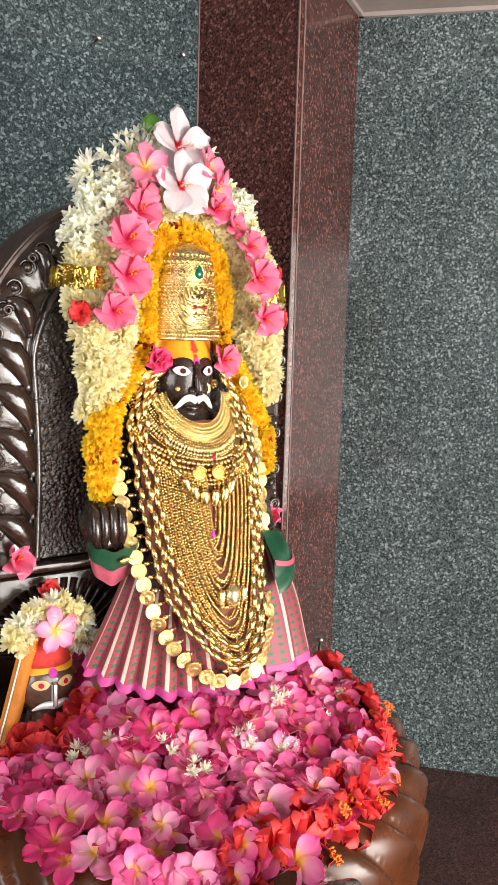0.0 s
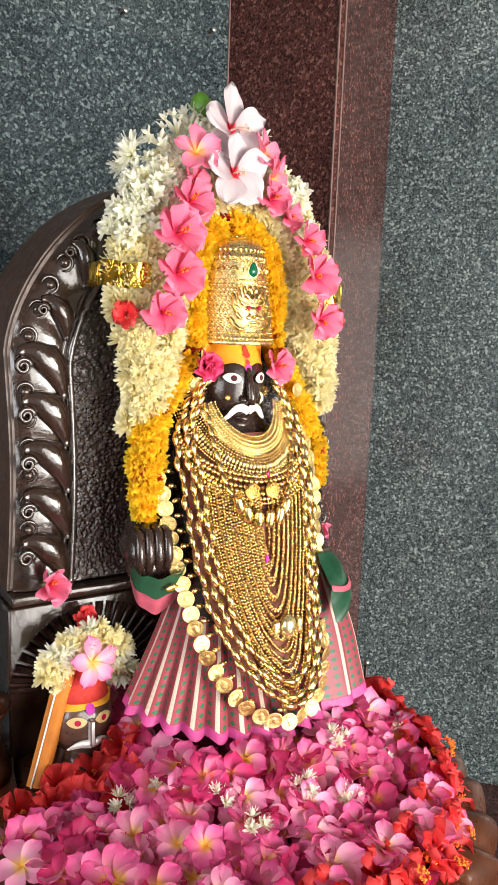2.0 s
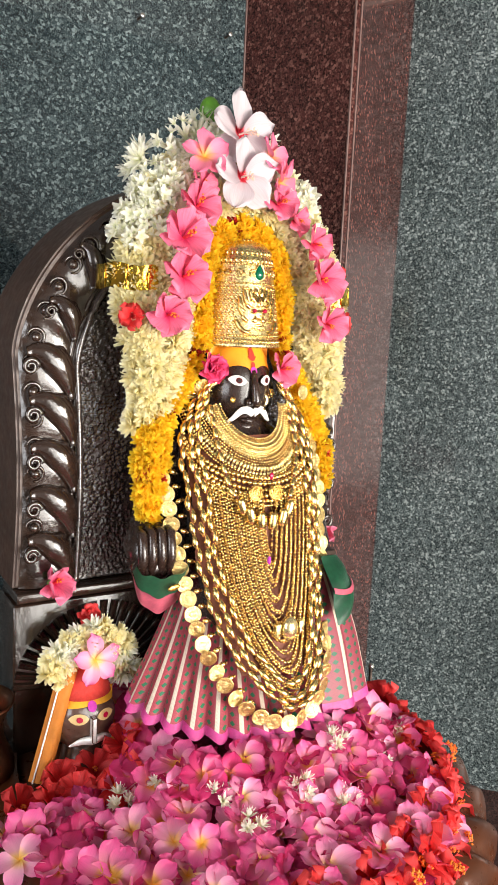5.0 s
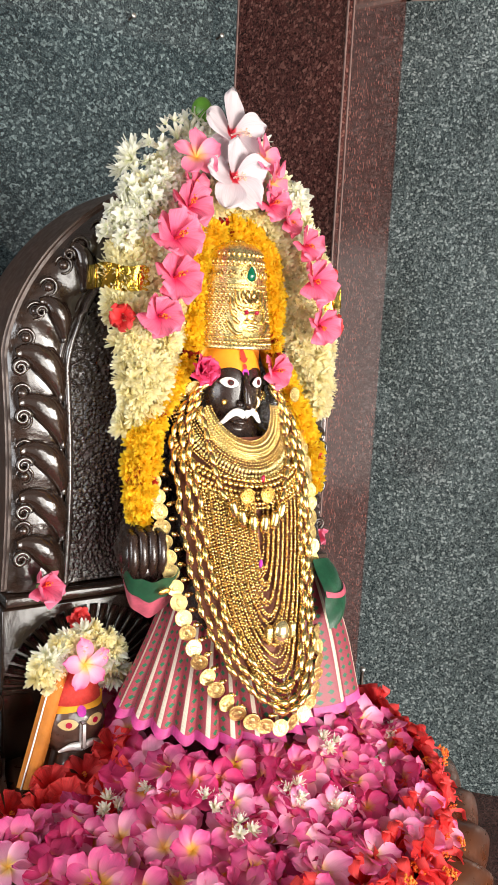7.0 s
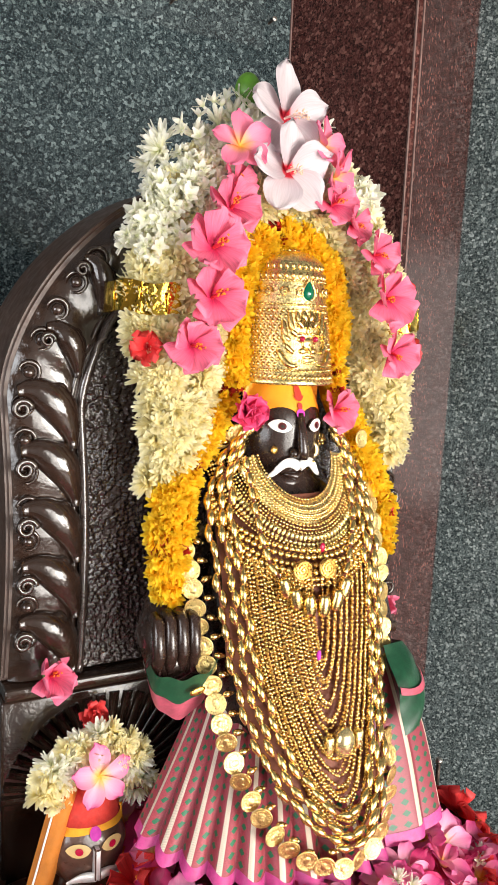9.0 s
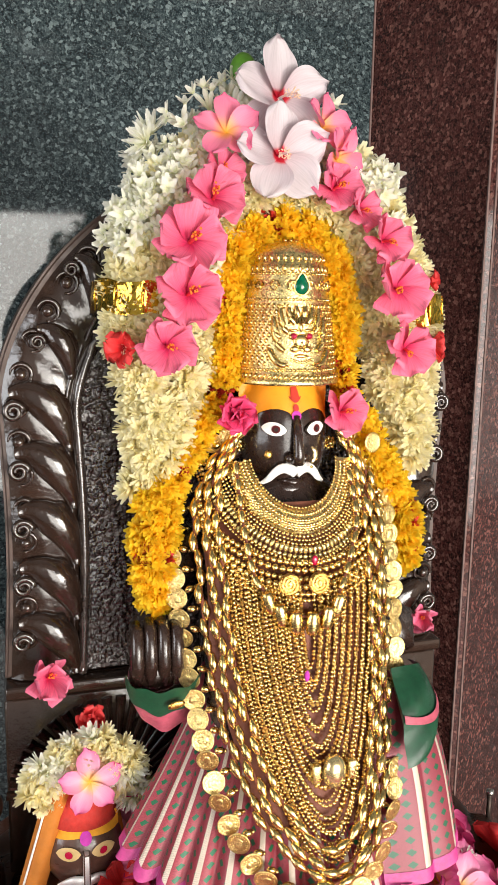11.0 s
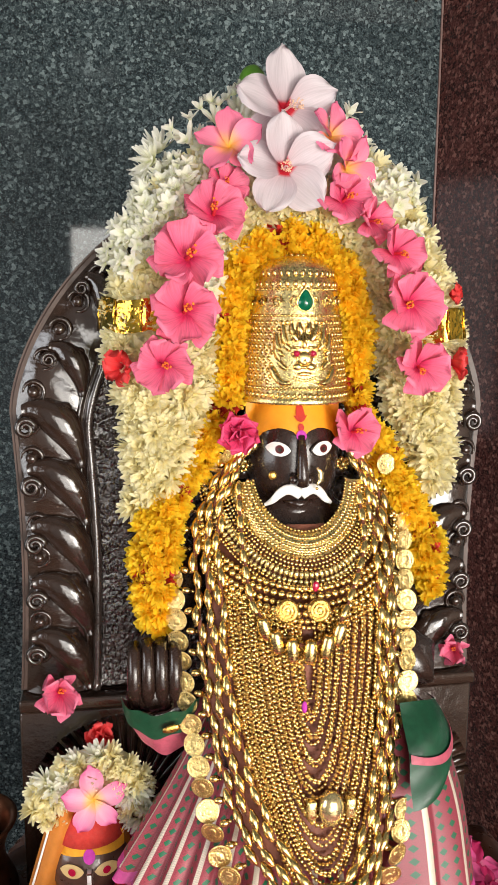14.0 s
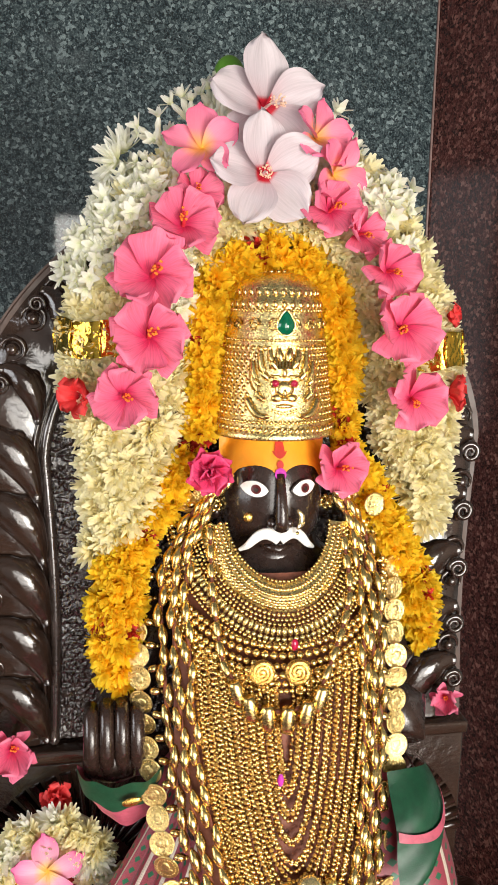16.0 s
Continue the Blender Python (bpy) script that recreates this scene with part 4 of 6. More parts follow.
    for sx in (-1, 1):
        for a0, z0, da, dz, w in ((0.12, 1.545, 0.14, 0.022, 0.5), (0.25, 1.535, 0.18, 0.026, 0.8), (0.32, 1.515, 0.25, 0.03, 1.0), (0.25, 1.500, 0.40, 0.016, 1.1), (0.05, 1.552, 0.05, 0.018, 0.3), (0.40, 1.53, 0.16, 0.02, 0.9)):
            pts = [on(sx * (a0 + da * math.sin(s * 1.7)), z0 + dz * s - 0.004 * math.sin(s * 6 * w), 0.001) for s in [q / 9 for q in range(10)]]
            tube(bm, pts, lambda s: 0.0012 + 0.0028 * math.sin(math.pi * (0.15 + 0.8 * s)), 8)
        for k in range(5):
            a = sx * (0.03 + 0.05 * k)
            tube(bm, [on(a, 1.545, 0.001), on(a * 1.15, 1.556, 0.002), on(a * 1.35, 1.563 - 0.002 * k, 0.0)], lambda s: 0.0022 * (1 - 0.7 * s), 6)
    part("beast_mask", bm, GOLD, o, "raised beast mask among flames")
    for sx in (-1, 1):
        bm = bmesh.new()
        ball(bm, on(sx * 0.155, 1.5315, 0.003), 0.0036, 2)
        part("ruby", bm, RUBY, o, "small red stone")
    bm = bmesh.new()
    g = on(0.03, 1.586, 0.0)

    def drop(u, v):
        a, s = 2 * math.pi * u, v
        r = 0.0092 * (1 - s)
        x = r * math.sin(a) * (1 - 0.38 * max(0, math.cos(a)))
        z = r * math.cos(a) * (1.55 if math.cos(a) > 0 else 1.05)
        return g + Vector((x, -0.001 - 0.0045 * (1 - (1 - s) ** 2), z))
    grid(bm, 24, 6, drop, close=True)
    part("emerald", bm, EMERALD, o, "dark green drop-shaped stone")
    bm = bmesh.new()
    pts = [drop(k / 24, 0.0) for k in range(25)]
    tube(bm, pts, 0.0013, 6)
    part("setting", bm, GOLD, o)


crown()


# ---- garlands ----
def blossom_mesh(name, material, n, length, width, shape, spread, seed, layers=2, droop=-0.1):
    """A small many-petalled blossom facing +z, in one mesh."""
    rng = random.Random(seed)
    bm = bmesh.new()
    for k in range(n):
        a = 2 * math.pi * k / n * layers + rng.uniform(-0.3, 0.3)
        e = radians(rng.uniform(*spread))
        L = length * rng.uniform(0.75, 1.1)
        m = Matrix.Rotation(a, 4, "Z") @ Matrix.Rotation(-e, 4, "Y") @ Matrix.Rotation(rng.uniform(-0.6, 0.6), 4, "X")
        dr = droop * rng.uniform(0.2, 1.6)
        grid(bm, 3, 4, lambda u, v: m @ Vector((L * v, width * shape(v) * (2 * u - 1), dr * L * v * v + 0.25 * width * (2 * u - 1) ** 2)), uv=True)
    me = bpy.data.meshes.new(name)
    bm.normal_update()
    bm.to_mesh(me)
    bm.free()
    me.materials.append(material)
    me.shade_smooth()
    return me


def tuberose_mesh(name, n, length, r, seed, splay):
    """A spray of curved tuberose tubes, each opening in a small six-pointed star, facing +z."""
    rng = random.Random(seed)
    bm = bmesh.new()
    for k in range(n):
        a = 2 * math.pi * k / n + rng.uniform(-0.4, 0.4)
        m = Matrix.Rotation(a, 4, "Z") @ Matrix.Rotation(radians(rng.uniform(*splay)), 4, "Y")
        ln, bow = length * rng.uniform(0.75, 1.1), rng.uniform(-0.25, 0.25)

        def tube_at(u, v):
            w = 2 * math.pi * u
            rr = r * (0.45 + 0.75 * v ** 0.7) if v < 0.99 else r * 0.3
            return m @ Vector((bow * ln * v * v + rr * math.cos(w), rr * math.sin(w), ln * v * 0.72))

        grid(bm, 6, 5, tube_at, uv=True, close=True)
        top = m @ Vector((bow * ln * 0.9, 0, ln * 0.66))
        for j in range(5):
            q = Matrix.Translation(top) @ m.to_3x3().to_4x4() @ Matrix.Rotation(2 * math.pi * j / 5 + k, 4, "Z") @ Matrix.Rotation(-radians(rng.uniform(15, 60)), 4, "Y")
            grid(bm, 3, 3, lambda u, v: q @ Vector((ln * 0.38 * v, r * 1.05 * sh_thin(v) * (2 * u - 1), 0.3 * r * (2 * u - 1) ** 2)), uv=True)
    me = bpy.data.meshes.new(name)
    bm.normal_update()
    bm.to_mesh(me)
    bm.free()
    me.materials.append(P_WHITE)
    me.shade_smooth()
    return me


B_CREAM = [blossom_mesh("blossom", P_CREAM, 46, 0.0215, 0.0035, sh_thin, (2, 78), s) for s in (1, 2, 3, 4)]
B_WHITE = [blossom_mesh("blossom", P_WHITE, 26, 0.0235, 0.0033, sh_thin, (8, 75), s, droop=0.15) for s in (5, 6, 7)]
B_SPRAY = [tuberose_mesh("blossom", 7, 0.034, 0.0036, s, (8, 58)) for s in (31, 32, 33)]
B_MARI = [blossom_mesh("floret", P_MARI, 36, 0.0155, 0.0034, sh_thin, (0, 85), s) for s in (8, 9, 10, 11)]
B_REDF = [blossom_mesh("red_floret", P_REDF, 26, 0.011, 0.0032, sh_plum, (0, 85), s) for s in (12, 13)]
B_TUBE = [tuberose_mesh("bud", 4, 0.038, 0.0033, s, (6, 42)) for s in (14, 15, 16)]


def garland(name, pts, pick, per_row, pitch, depth, label, seed, size=1.0, lean=0.0, core=CORE_M):
    """pts: (x, y, z, half width). Blossoms sit in rows over the rounded front."""
    rng = random.Random(seed)
    o = empty(name, Matrix(), label, "garland")
    mid = spline([p[:3] for p in pts], 200)
    wid = spline([(p[3], i, 0) for i, p in enumerate(pts)], 200)
    n = max(3, int(span(mid) / pitch))
    bm = bmesh.new()
    tube(bm, mid[::4], lambda s: max(0.006, wid[min(199, int(s * 199))].x * 0.78), 12, flat=0.72, normal=(0, -1, 0))
    part("core", bm, core, o)
    for i in range(n):
        k = min(198, int((i + 0.5) / n * 199))
        c, d, w = mid[k], (mid[k + 1] - mid[max(0, k - 1)]).normalized(), wid[k].x
        side = d.cross(Vector((0, -1, 0))).normalized()
        cnt = max(1, round(per_row * w / 0.055))
        for j in range(cnt):
            ph = math.pi * (0.06 + 0.88 * ((j + 0.5) / cnt)) + rng.uniform(-0.14, 0.14)
            out = side * math.cos(ph) + Vector((0, -1, 0)) * math.sin(ph)
            p = c + side * math.cos(ph) * (w - 0.007) + Vector((0, -1, 0)) * math.sin(ph) ** 0.5 * depth + d * rng.uniform(-0.006, 0.006)
            way = out + d * rng.uniform(-0.5, 0.5) + Vector((rng.uniform(-0.25, 0.25), 0, rng.uniform(-0.25, 0.25) + lean))
            nm, me = pick(i / n, j, rng, i)
            share(nm, me, o, facing(p, way, rng.uniform(0, 6.28), size * rng.uniform(0.85, 1.15)))
    return o


def pick_cream(s, j, rng, i):
    if 0.27 < s < 0.70 and rng.random() < (0.75 if s < 0.52 else 0.5):
        return "blossom", rng.choice(B_SPRAY)
    return "blossom", rng.choice(B_CREAM)


def pick_mari(s, j, rng, i):
    return ("red_floret", rng.choice(B_REDF)) if (i % 9 == 5 and rng.random() < 0.75) or rng.random() < 0.02 else ("floret", rng.choice(B_MARI))


GPTS = [(-0.183, 0.075, 1.362, 0.012), (-0.164, 0.06, 1.4, 0.03), (-0.157, 0.058, 1.442, 0.044), (-0.152, 0.066, 1.5, 0.057), (-0.154, 0.076, 1.57, 0.057), (-0.143, 0.086, 1.635, 0.05), (-0.118, 0.108, 1.7, 0.041), (-0.081, 0.136, 1.737, 0.036), (-0.036, 0.144, 1.773, 0.034), (0.007, 0.146, 1.777, 0.034), (0.049, 0.142, 1.75, 0.034), (0.085, 0.118, 1.728, 0.038), (0.114, 0.11, 1.678, 0.04), (0.14, 0.09, 1.605, 0.046), (0.15, 0.082, 1.525, 0.051), (0.156, 0.074, 1.46, 0.043), (0.165, 0.07, 1.412, 0.028), (0.169, 0.074, 1.376, 0.012)]
garland("tuberose_garland", GPTS, pick_cream, 9, 0.0152, 0.042, "thick cream and white flower garland arched over the crown", 21)
MPTS = [(-0.165, 0.035, 1.228, 0.016), (-0.166, 0.032, 1.27, 0.025), (-0.161, 0.034, 1.335, 0.026), (-0.14, 0.046, 1.385, 0.022), (-0.106, 0.052, 1.44, 0.019), (-0.08, 0.058, 1.49, 0.018), (-0.075, 0.064, 1.55, 0.02), (-0.072, 0.068, 1.6, 0.022), (-0.047, 0.07, 1.645, 0.024), (-0.008, 0.072, 1.662, 0.024), (0.031, 0.07, 1.647, 0.024), (0.059, 0.066, 1.605, 0.021), (0.071, 0.064, 1.55, 0.016), (0.071, 0.062, 1.48, 0.014), (0.097, 0.054, 1.425, 0.018), (0.13, 0.052, 1.365, 0.02), (0.158, 0.058, 1.31, 0.022), (0.17, 0.064, 1.262, 0.022), (0.175, 0.066, 1.236, 0.012)]
garland("marigold_garland", MPTS, pick_mari, 11, 0.0115, 0.024, "orange marigold garland framing the statue, with red bits", 22, core=P_MARI)

garland("crest_garland", [(-0.085, 0.080, 1.655, 0.016), (-0.058, 0.080, 1.690, 0.020), (-0.008, 0.078, 1.706, 0.024), (0.042, 0.080, 1.692, 0.022), (0.078, 0.080, 1.655, 0.022), (0.098, 0.076, 1.60, 0.018)], lambda s, j, rng, i: ("blossom", rng.choice(B_CREAM)), 9, 0.015, 0.024, "short cream flower string above the marigolds", 24)

# loose white buds sticking out of the garland's top and right edge
o = empty("tuberose_buds", Matrix(), "loose white tuberose buds tucked into the garland", "flowers")
rng = random.Random(5)
for x, z, dx, dz in ((-0.158, 1.762, -0.6, 0.2), (-0.150, 1.775, -0.3, 0.6), (-0.165, 1.750, -0.8, -0.3), (-0.142, 1.755, -0.4, 0.3), (-0.115, 1.780, -0.8, 0.5), (-0.085, 1.802, -0.4, 0.9), (-0.060, 1.815, -0.2, 1), (-0.055, 1.800, 0.1, 1), (0.050, 1.800, 0.7, 0.7), (0.070, 1.775, 0.9, 0.4), (0.085, 1.760, 0.9, 0.5), (0.105, 1.735, 1, 0.2), (0.118, 1.710, 1, 0.4), (0.135, 1.685, 1, 0.1), (0.150, 1.655, 1, 0.2), (0.155, 1.635, 1, -0.1), (0.160, 1.610, 0.9, 0.1), (-0.160, 1.672, -1, 0.3)):
    share("bud", rng.choice(B_WHITE if x < -0.14 and z > 1.72 else B_TUBE), o, facing((x, 0.108 + rng.uniform(-0.02, 0.02), z - 0.012), (dx, -0.3, dz), rng.uniform(0, 6.28), rng.uniform(0.9, 1.2)))


# gold foil bands round the garland
def foil_band(x, z, w, tilt):
    o = empty("foil_band", Matrix.Translation((x, 0.086, z)) @ Matrix.Rotation(tilt, 4, "Y"), "crinkled gold foil band wrapped round the garland", "band", "foil bands")
    bm = bmesh.new()
    grid(bm, 40, 7, lambda u, v: Vector(((w + 0.0015 * math.sin(40 * u)) * math.cos(math.pi * (-0.05 + 1.1 * u)), -0.068 * math.sin(math.pi * (-0.05 + 1.1 * u)) - 0.003 * noise.noise(Vector((u * 25, v * 5, x * 9))), 0.0175 * (2 * v - 1) + 0.002 * math.sin(u * 18))))
    part("foil", bm, FOIL, o)
    for k in range(5):
        bm = bmesh.new()
        u = 0.12 + 0.19 * k
        p = Vector((w * math.cos(math.pi * (-0.05 + 1.1 * u)), -0.0695 * math.sin(math.pi * (-0.05 + 1.1 * u)), 0))
        tube(bm, [p + Vector((0.001, 0, -0.016)), p + Vector((-0.001, -0.002, 0)), p + Vector((0.001, 0, 0.016))], 0.0016, 6)
        part("crease", bm, FOIL, o)


foil_band(-0.176, 1.577, 0.047, 0.04)
foil_band(0.168, 1.568, 0.040, -0.10)

# pink hibiscus pinned on the garland
PINKS = [(-0.154, 0.006, 1.527, 1.08, (-0.12, -1, 0)), (-0.132, 0.006, 1.581, 1.24, (0.05, -1, 0.05)), (-0.128, 0.016, 1.636, 1.34, (-0.1, -1, 0.15)), (-0.098, 0.036, 1.684, 1.18, (0.05, -1, 0.25)), (-0.084, 0.052, 1.714, 0.8, (0.3, -1, 0.3)), (0.126, 0.006, 1.524, 1.08, (0.12, -1, 0)), (0.114, 0.01, 1.592, 1.24, (0.05, -1, 0.05)), (0.101, 0.024, 1.646, 1.0, (0.2, -1, 0.15)), (0.076, 0.04, 1.682, 0.85, (0.4, -1, 0.1)), (0.046, 0.044, 1.703, 1.0, (0.2, -1, 0.2))]
for k, (x, y, z, s, way) in enumerate(PINKS):
    hibiscus((x, y - 0.009, z), way, 0.7 * k, s, M_PINK, ST_PINK, "bright pink hibiscus bloom pinned on the cream garland", "pink flowers on the garland", seed=50 + k)
for k, (x, y, z, s, way) in enumerate([(-0.078, 0.046, 1.758, 1.05, (-0.2, -1, 0.4)), (0.033, 0.046, 1.772, 1.05, (0.5, -1, 0.4)), (0.050, 0.040, 1.738, 1.0, (0.6, -1, -0.1))]):
    flower("plumeria_flower", M_PLUM_C, 24, facing((x, y, z), way, 0.4 + k, s), "coral pink plumeria tucked beside the white hibiscus", "flower", "pink flowers on the garland", 0.3, seed=70 + k)
# red blooms at the sides
for k, (x, y, z, way) in enumerate([(-0.196, 0.026, 1.524, (-0.5, -0.9, 0)), (0.178, 0.032, 1.526, (0.9, -0.5, 0)), (0.178, 0.042, 1.604, (0.8, -0.7, 0))]):
    flower("rose_flower", M_RED, 48, facing((x, y, z), way, k, 0.62 if z < 1.58 else 0.42), "small red bloom pinned at the garland's edge", "flower", "red flowers on the garland", 0.3, seed=80 + k)
# roses by the ears
o = flower("rose_flower", M_ROSE, 28, facing((-0.073, 0.012, 1.450), (-0.1, -1, 0.1), 0.4, 1.12), "deep pink rose tucked behind the statue's ear", "flower", "", 0.3, n=8, seed=90)
flower("rose_flower", M_ROSE, 60, facing((-0.073, 0.011, 1.450), (-0.1, -1, 0.1), 1.0, 0.85), "deep pink rosebud heart beside the ear", "flower", "", 0.3, n=5, seed=91)
hibiscus((0.060, 0.022, 1.448), (0.2, -1, 0.1), 0.3, 1.0, M_PINK, ST_PINK, "pink hibiscus bloom tucked behind the statue's ear", "", seed=92)
# two large white hibiscus on top
hibiscus((-0.016, 0.055, 1.800), (0.12, -1, 0.15), radians(95), 0.86, M_WHIB, ST_WHITE, "large white hibiscus with a red throat crowning the garland", "white hibiscus on top", tilt=12, seed=95)
hibiscus((-0.020, 0.036, 1.735), (0.02, -1, 0.12), radians(100), 0.84, M_WHIB, ST_WHITE, "large white hibiscus hanging at the top of the garland", "white hibiscus on top", tilt=14, seed=97)
o = empty("green_lime", Matrix.Translation((-0.046, 0.095, 1.836)), "whole green lime behind the white flowers", "fruit")
bm = bmesh.new()
ball(bm, (0, 0, 0), 0.019, 3, scale=(0.85, 0.85, 1.1))
part("skin", bm, LIME, o)


# ---- jewellery ----
def ucurve(a, zt, zb, cx=0.0, p=2.2, n=60, off=0.01):
    pts = []
    for k in range(n):
        th = math.pi * k / (n - 1)
        c, s = math.cos(th), math.sin(th)
        x = cx - a * math.copysign(abs(c) ** (2 / p), c)
        z = zt - (zt - zb) * abs(s) ** (2 / p)
        pts.append(chest(x, z, off))
    return pts


def beads_along(bm, pts, r, gap, sub=1, scale=(1, 1, 1), jit=0.0, rng=None):
    n = max(3, int(span(pts) / gap))
    for p in spline(pts, n):
        q = p + Vector((rng.uniform(-jit, jit), rng.uniform(-jit, jit) * 0.6, rng.uniform(-jit, jit))) if rng else p
        ball(bm, q, r, sub, 0, scale)


def torc():
    """The wide crescent collar at the throat and the plated band below it."""
    o = empty("crescent_collar", Matrix(), "wide crescent gold collar with lattice work and bead edges", "necklace", "gold necklaces")
    cx, cz = -0.002, 1.402

    def arc(r, d, n=60, off=0.012, lo=6, hi=174, slope=0.0):
        pts = []
        for k in range(n):
            a = radians(lo + (hi - lo) * k / (n - 1))
            x, z = cx - r * math.cos(a), cz - d * math.sin(a)
            pts.append(chest(x, z, off + slope))
        return pts

    bm = bmesh.new()
    def f(u, v):
        a = radians(6 + 168 * u)
        r, d = 0.054 + 0.025 * v, 0.058 + 0.026 * v
        return chest(cx - r * math.cos(a), cz - d * math.sin(a), 0.010 + 0.006 * math.sin(math.pi * v))
    grid(bm, 80, 9, f)
    part("plate", bm, GOLD_P, o)
    bm = bmesh.new()
    for j in range(4):
        v = 0.2 + 0.2 * j
        for k in range(54):
            a = (k + 0.5 * (j % 2)) / 54.5
            p = f(a, v)
            ball(bm, p + Vector((0, -0.0005, 0)), 0.0030, 1, 0, (0.9, 0.5, 0.9))
    tagged(part("lattice", bm, GOLD, o), kind="stuff")
    for r, d, q in ((0.053, 0.056, 0.0019), (0.0805, 0.0855, 0.0023), (0.0848, 0.0895, 0.0021), (0.0888, 0.0935, 0.0023), (0.0930, 0.0970, 0.0021), (0.1085, 0.1100, 0.0024), (0.1125, 0.1145, 0.0021)):
        bm = bmesh.new()
        beads_along(bm, arc(r, d, off=0.013), q, q * 2.05)
        part("bead_edge", bm, GOLD, o)
    o = empty("plated_necklace", Matrix(), "gold necklace of narrow plates with a red drop stone", "necklace", "gold necklaces")
    pts = arc(0.102, 0.102, 56, 0.014, 4, 176)
    for k, p in enumerate(spline(pts, 62)):
        d = (p - Vector((cx, p.y, cz))).normalized()
        bm = bmesh.new()
        ang = math.atan2(d.x, -d.z)
        m = Matrix.Translation(p) @ Matrix.Rotation(-ang, 4, "Y")
        ball(bm, m @ Vector((0, 0, 0.003)), 0.0042, 1, 0, (0.7, 0.5, 1.3), Matrix.Rotation(-ang, 4, "Y"))
        ball(bm, m @ Vector((0, 0, -0.0045)), 0.0032, 1, 0, (0.95, 0.6, 0.9), Matrix.Rotation(-ang, 4, "Y"))
        part("plate", bm, GOLD_P, o)
    bm = bmesh.new()
    ball(bm, chest(0.003, 1.293, 0.018), 0.005, 2, 0, (0.8, 0.5, 1.25))
    part("stone", bm, RUBY, o, "dark red drop stone")
    for k, (a, zt, zb, q) in enumerate(((0.112, 1.352, 1.290, 0.0036), (0.113, 1.345, 1.282, 0.0042), (0.114, 1.335, 1.273, 0.0036), (0.110, 1.325, 1.265, 0.0042), (0.106, 1.312, 1.257, 0.0034), (0.104, 1.302, 1.250, 0.0028))):
        o = empty("bead_necklace", Matrix(), "short gold bead necklace on the chest", "necklace", "gold necklaces")
        pts = ucurve(a, zt, zb, 0.0, 2.0, off=0.014 - 0.001 * k)
        bm = bmesh.new()
        tube(bm, pts, 0.0014, 6)
        part("thread", bm, THREAD, o)
        for p in spline(pts, int(span(pts) / (q * 1.95))):
            share("bead", BEAD, o, Matrix.Translation(p) @ Matrix.Scale(q, 4))


bm = bmesh.new()
ball(bm, (0, 0, 0), 1.0, 2)
BEAD = bpy.data.meshes.new("bead")
bm.to_mesh(BEAD)
bm.free()
BEAD.materials.append(GOLD)
BEAD.shade_smooth()
torc()


def long_chains():
    o = empty("long_bead_necklace", Matrix(), "many-stranded long gold bead necklace hanging over the chest", "necklace", "gold necklaces")
    rng = random.Random(7)
    N = 30
    for i in range(N):
        s = i / (N - 1)
        a = 0.094 - 0.086 * s
        zb = 0.972 + 0.200 * s ** 1.1 + rng.uniform(-0.004, 0.004)
        bm = bmesh.new()
        r = 0.0024 if i % 3 else 0.0028
        pts = ucurve(a, 1.262 + 0.02 * (1 - s), zb, 0.004 - 0.010 * s, 1.75 + 0.2 * s, 70, 0.010 + 0.004 * math.sin(i * 2.1))
        beads_along(bm, pts, r, r * 1.85, jit=0.0006, rng=rng)
        part("strand", bm, GOLD if i % 4 else GOLD_D, o)
    for x, w in ((-0.028, 0.05), (0.03, 0.045), (0.052, 0.02), (-0.055, 0.03), (0.064, 0.01)):
        bm = bmesh.new()
        tube(bm, [chest(x * (1 - 0.35 * s), 1.24 - 0.17 * s, 0.009) for s in [k / 9 for k in range(10)]], 0.0011, 6)
        part("cord", bm, THREAD, o, "reddish brown cotton cord")
    bm = bmesh.new()
    ball(bm, chest(-0.014, 1.172, 0.017), 0.0042, 2, 0, (0.7, 0.6, 1.6))
    part("pendant_stone", bm, MAGENTA_P, o, "small magenta tassel")
    # oval pendant with side cylinders
    c = chest(0.010, 1.071, 0.018)
    bm = bmesh.new()
    ball(bm, c, 0.0145, 3, 0, (0.95, 0.8, 1.35))
    part("pendant", bm, PEARL, o, "smooth oval gilded pendant")
    for sx in (-1, 1):
        bm = bmesh.new()
        box(bm, c.x + sx * 0.021 - 0.005, c.x + sx * 0.021 + 0.005, c.y - 0.004, c.y + 0.006, c.z - 0.011, c.z + 0.011, 0.002)
        part("clasp", bm, GOLD_P, o)
    # backing of maroon cloth seen between the strands
    o = empty("bodice", Matrix(), "maroon silk bodice under the necklaces", "clothing")
    bm = bmesh.new()
    grid(bm, 30, 40, lambda u, v: chest((-0.11 + 0.22 * u) * (0.62 + 0.38 * min(1, v * 2.2)), 1.01 + 0.34 * v, 0.001 + 0.0012 * noise.noise(Vector((u * 20, v * 6, 3)))))
    part("cloth", bm, MAROON, o)


long_chains()


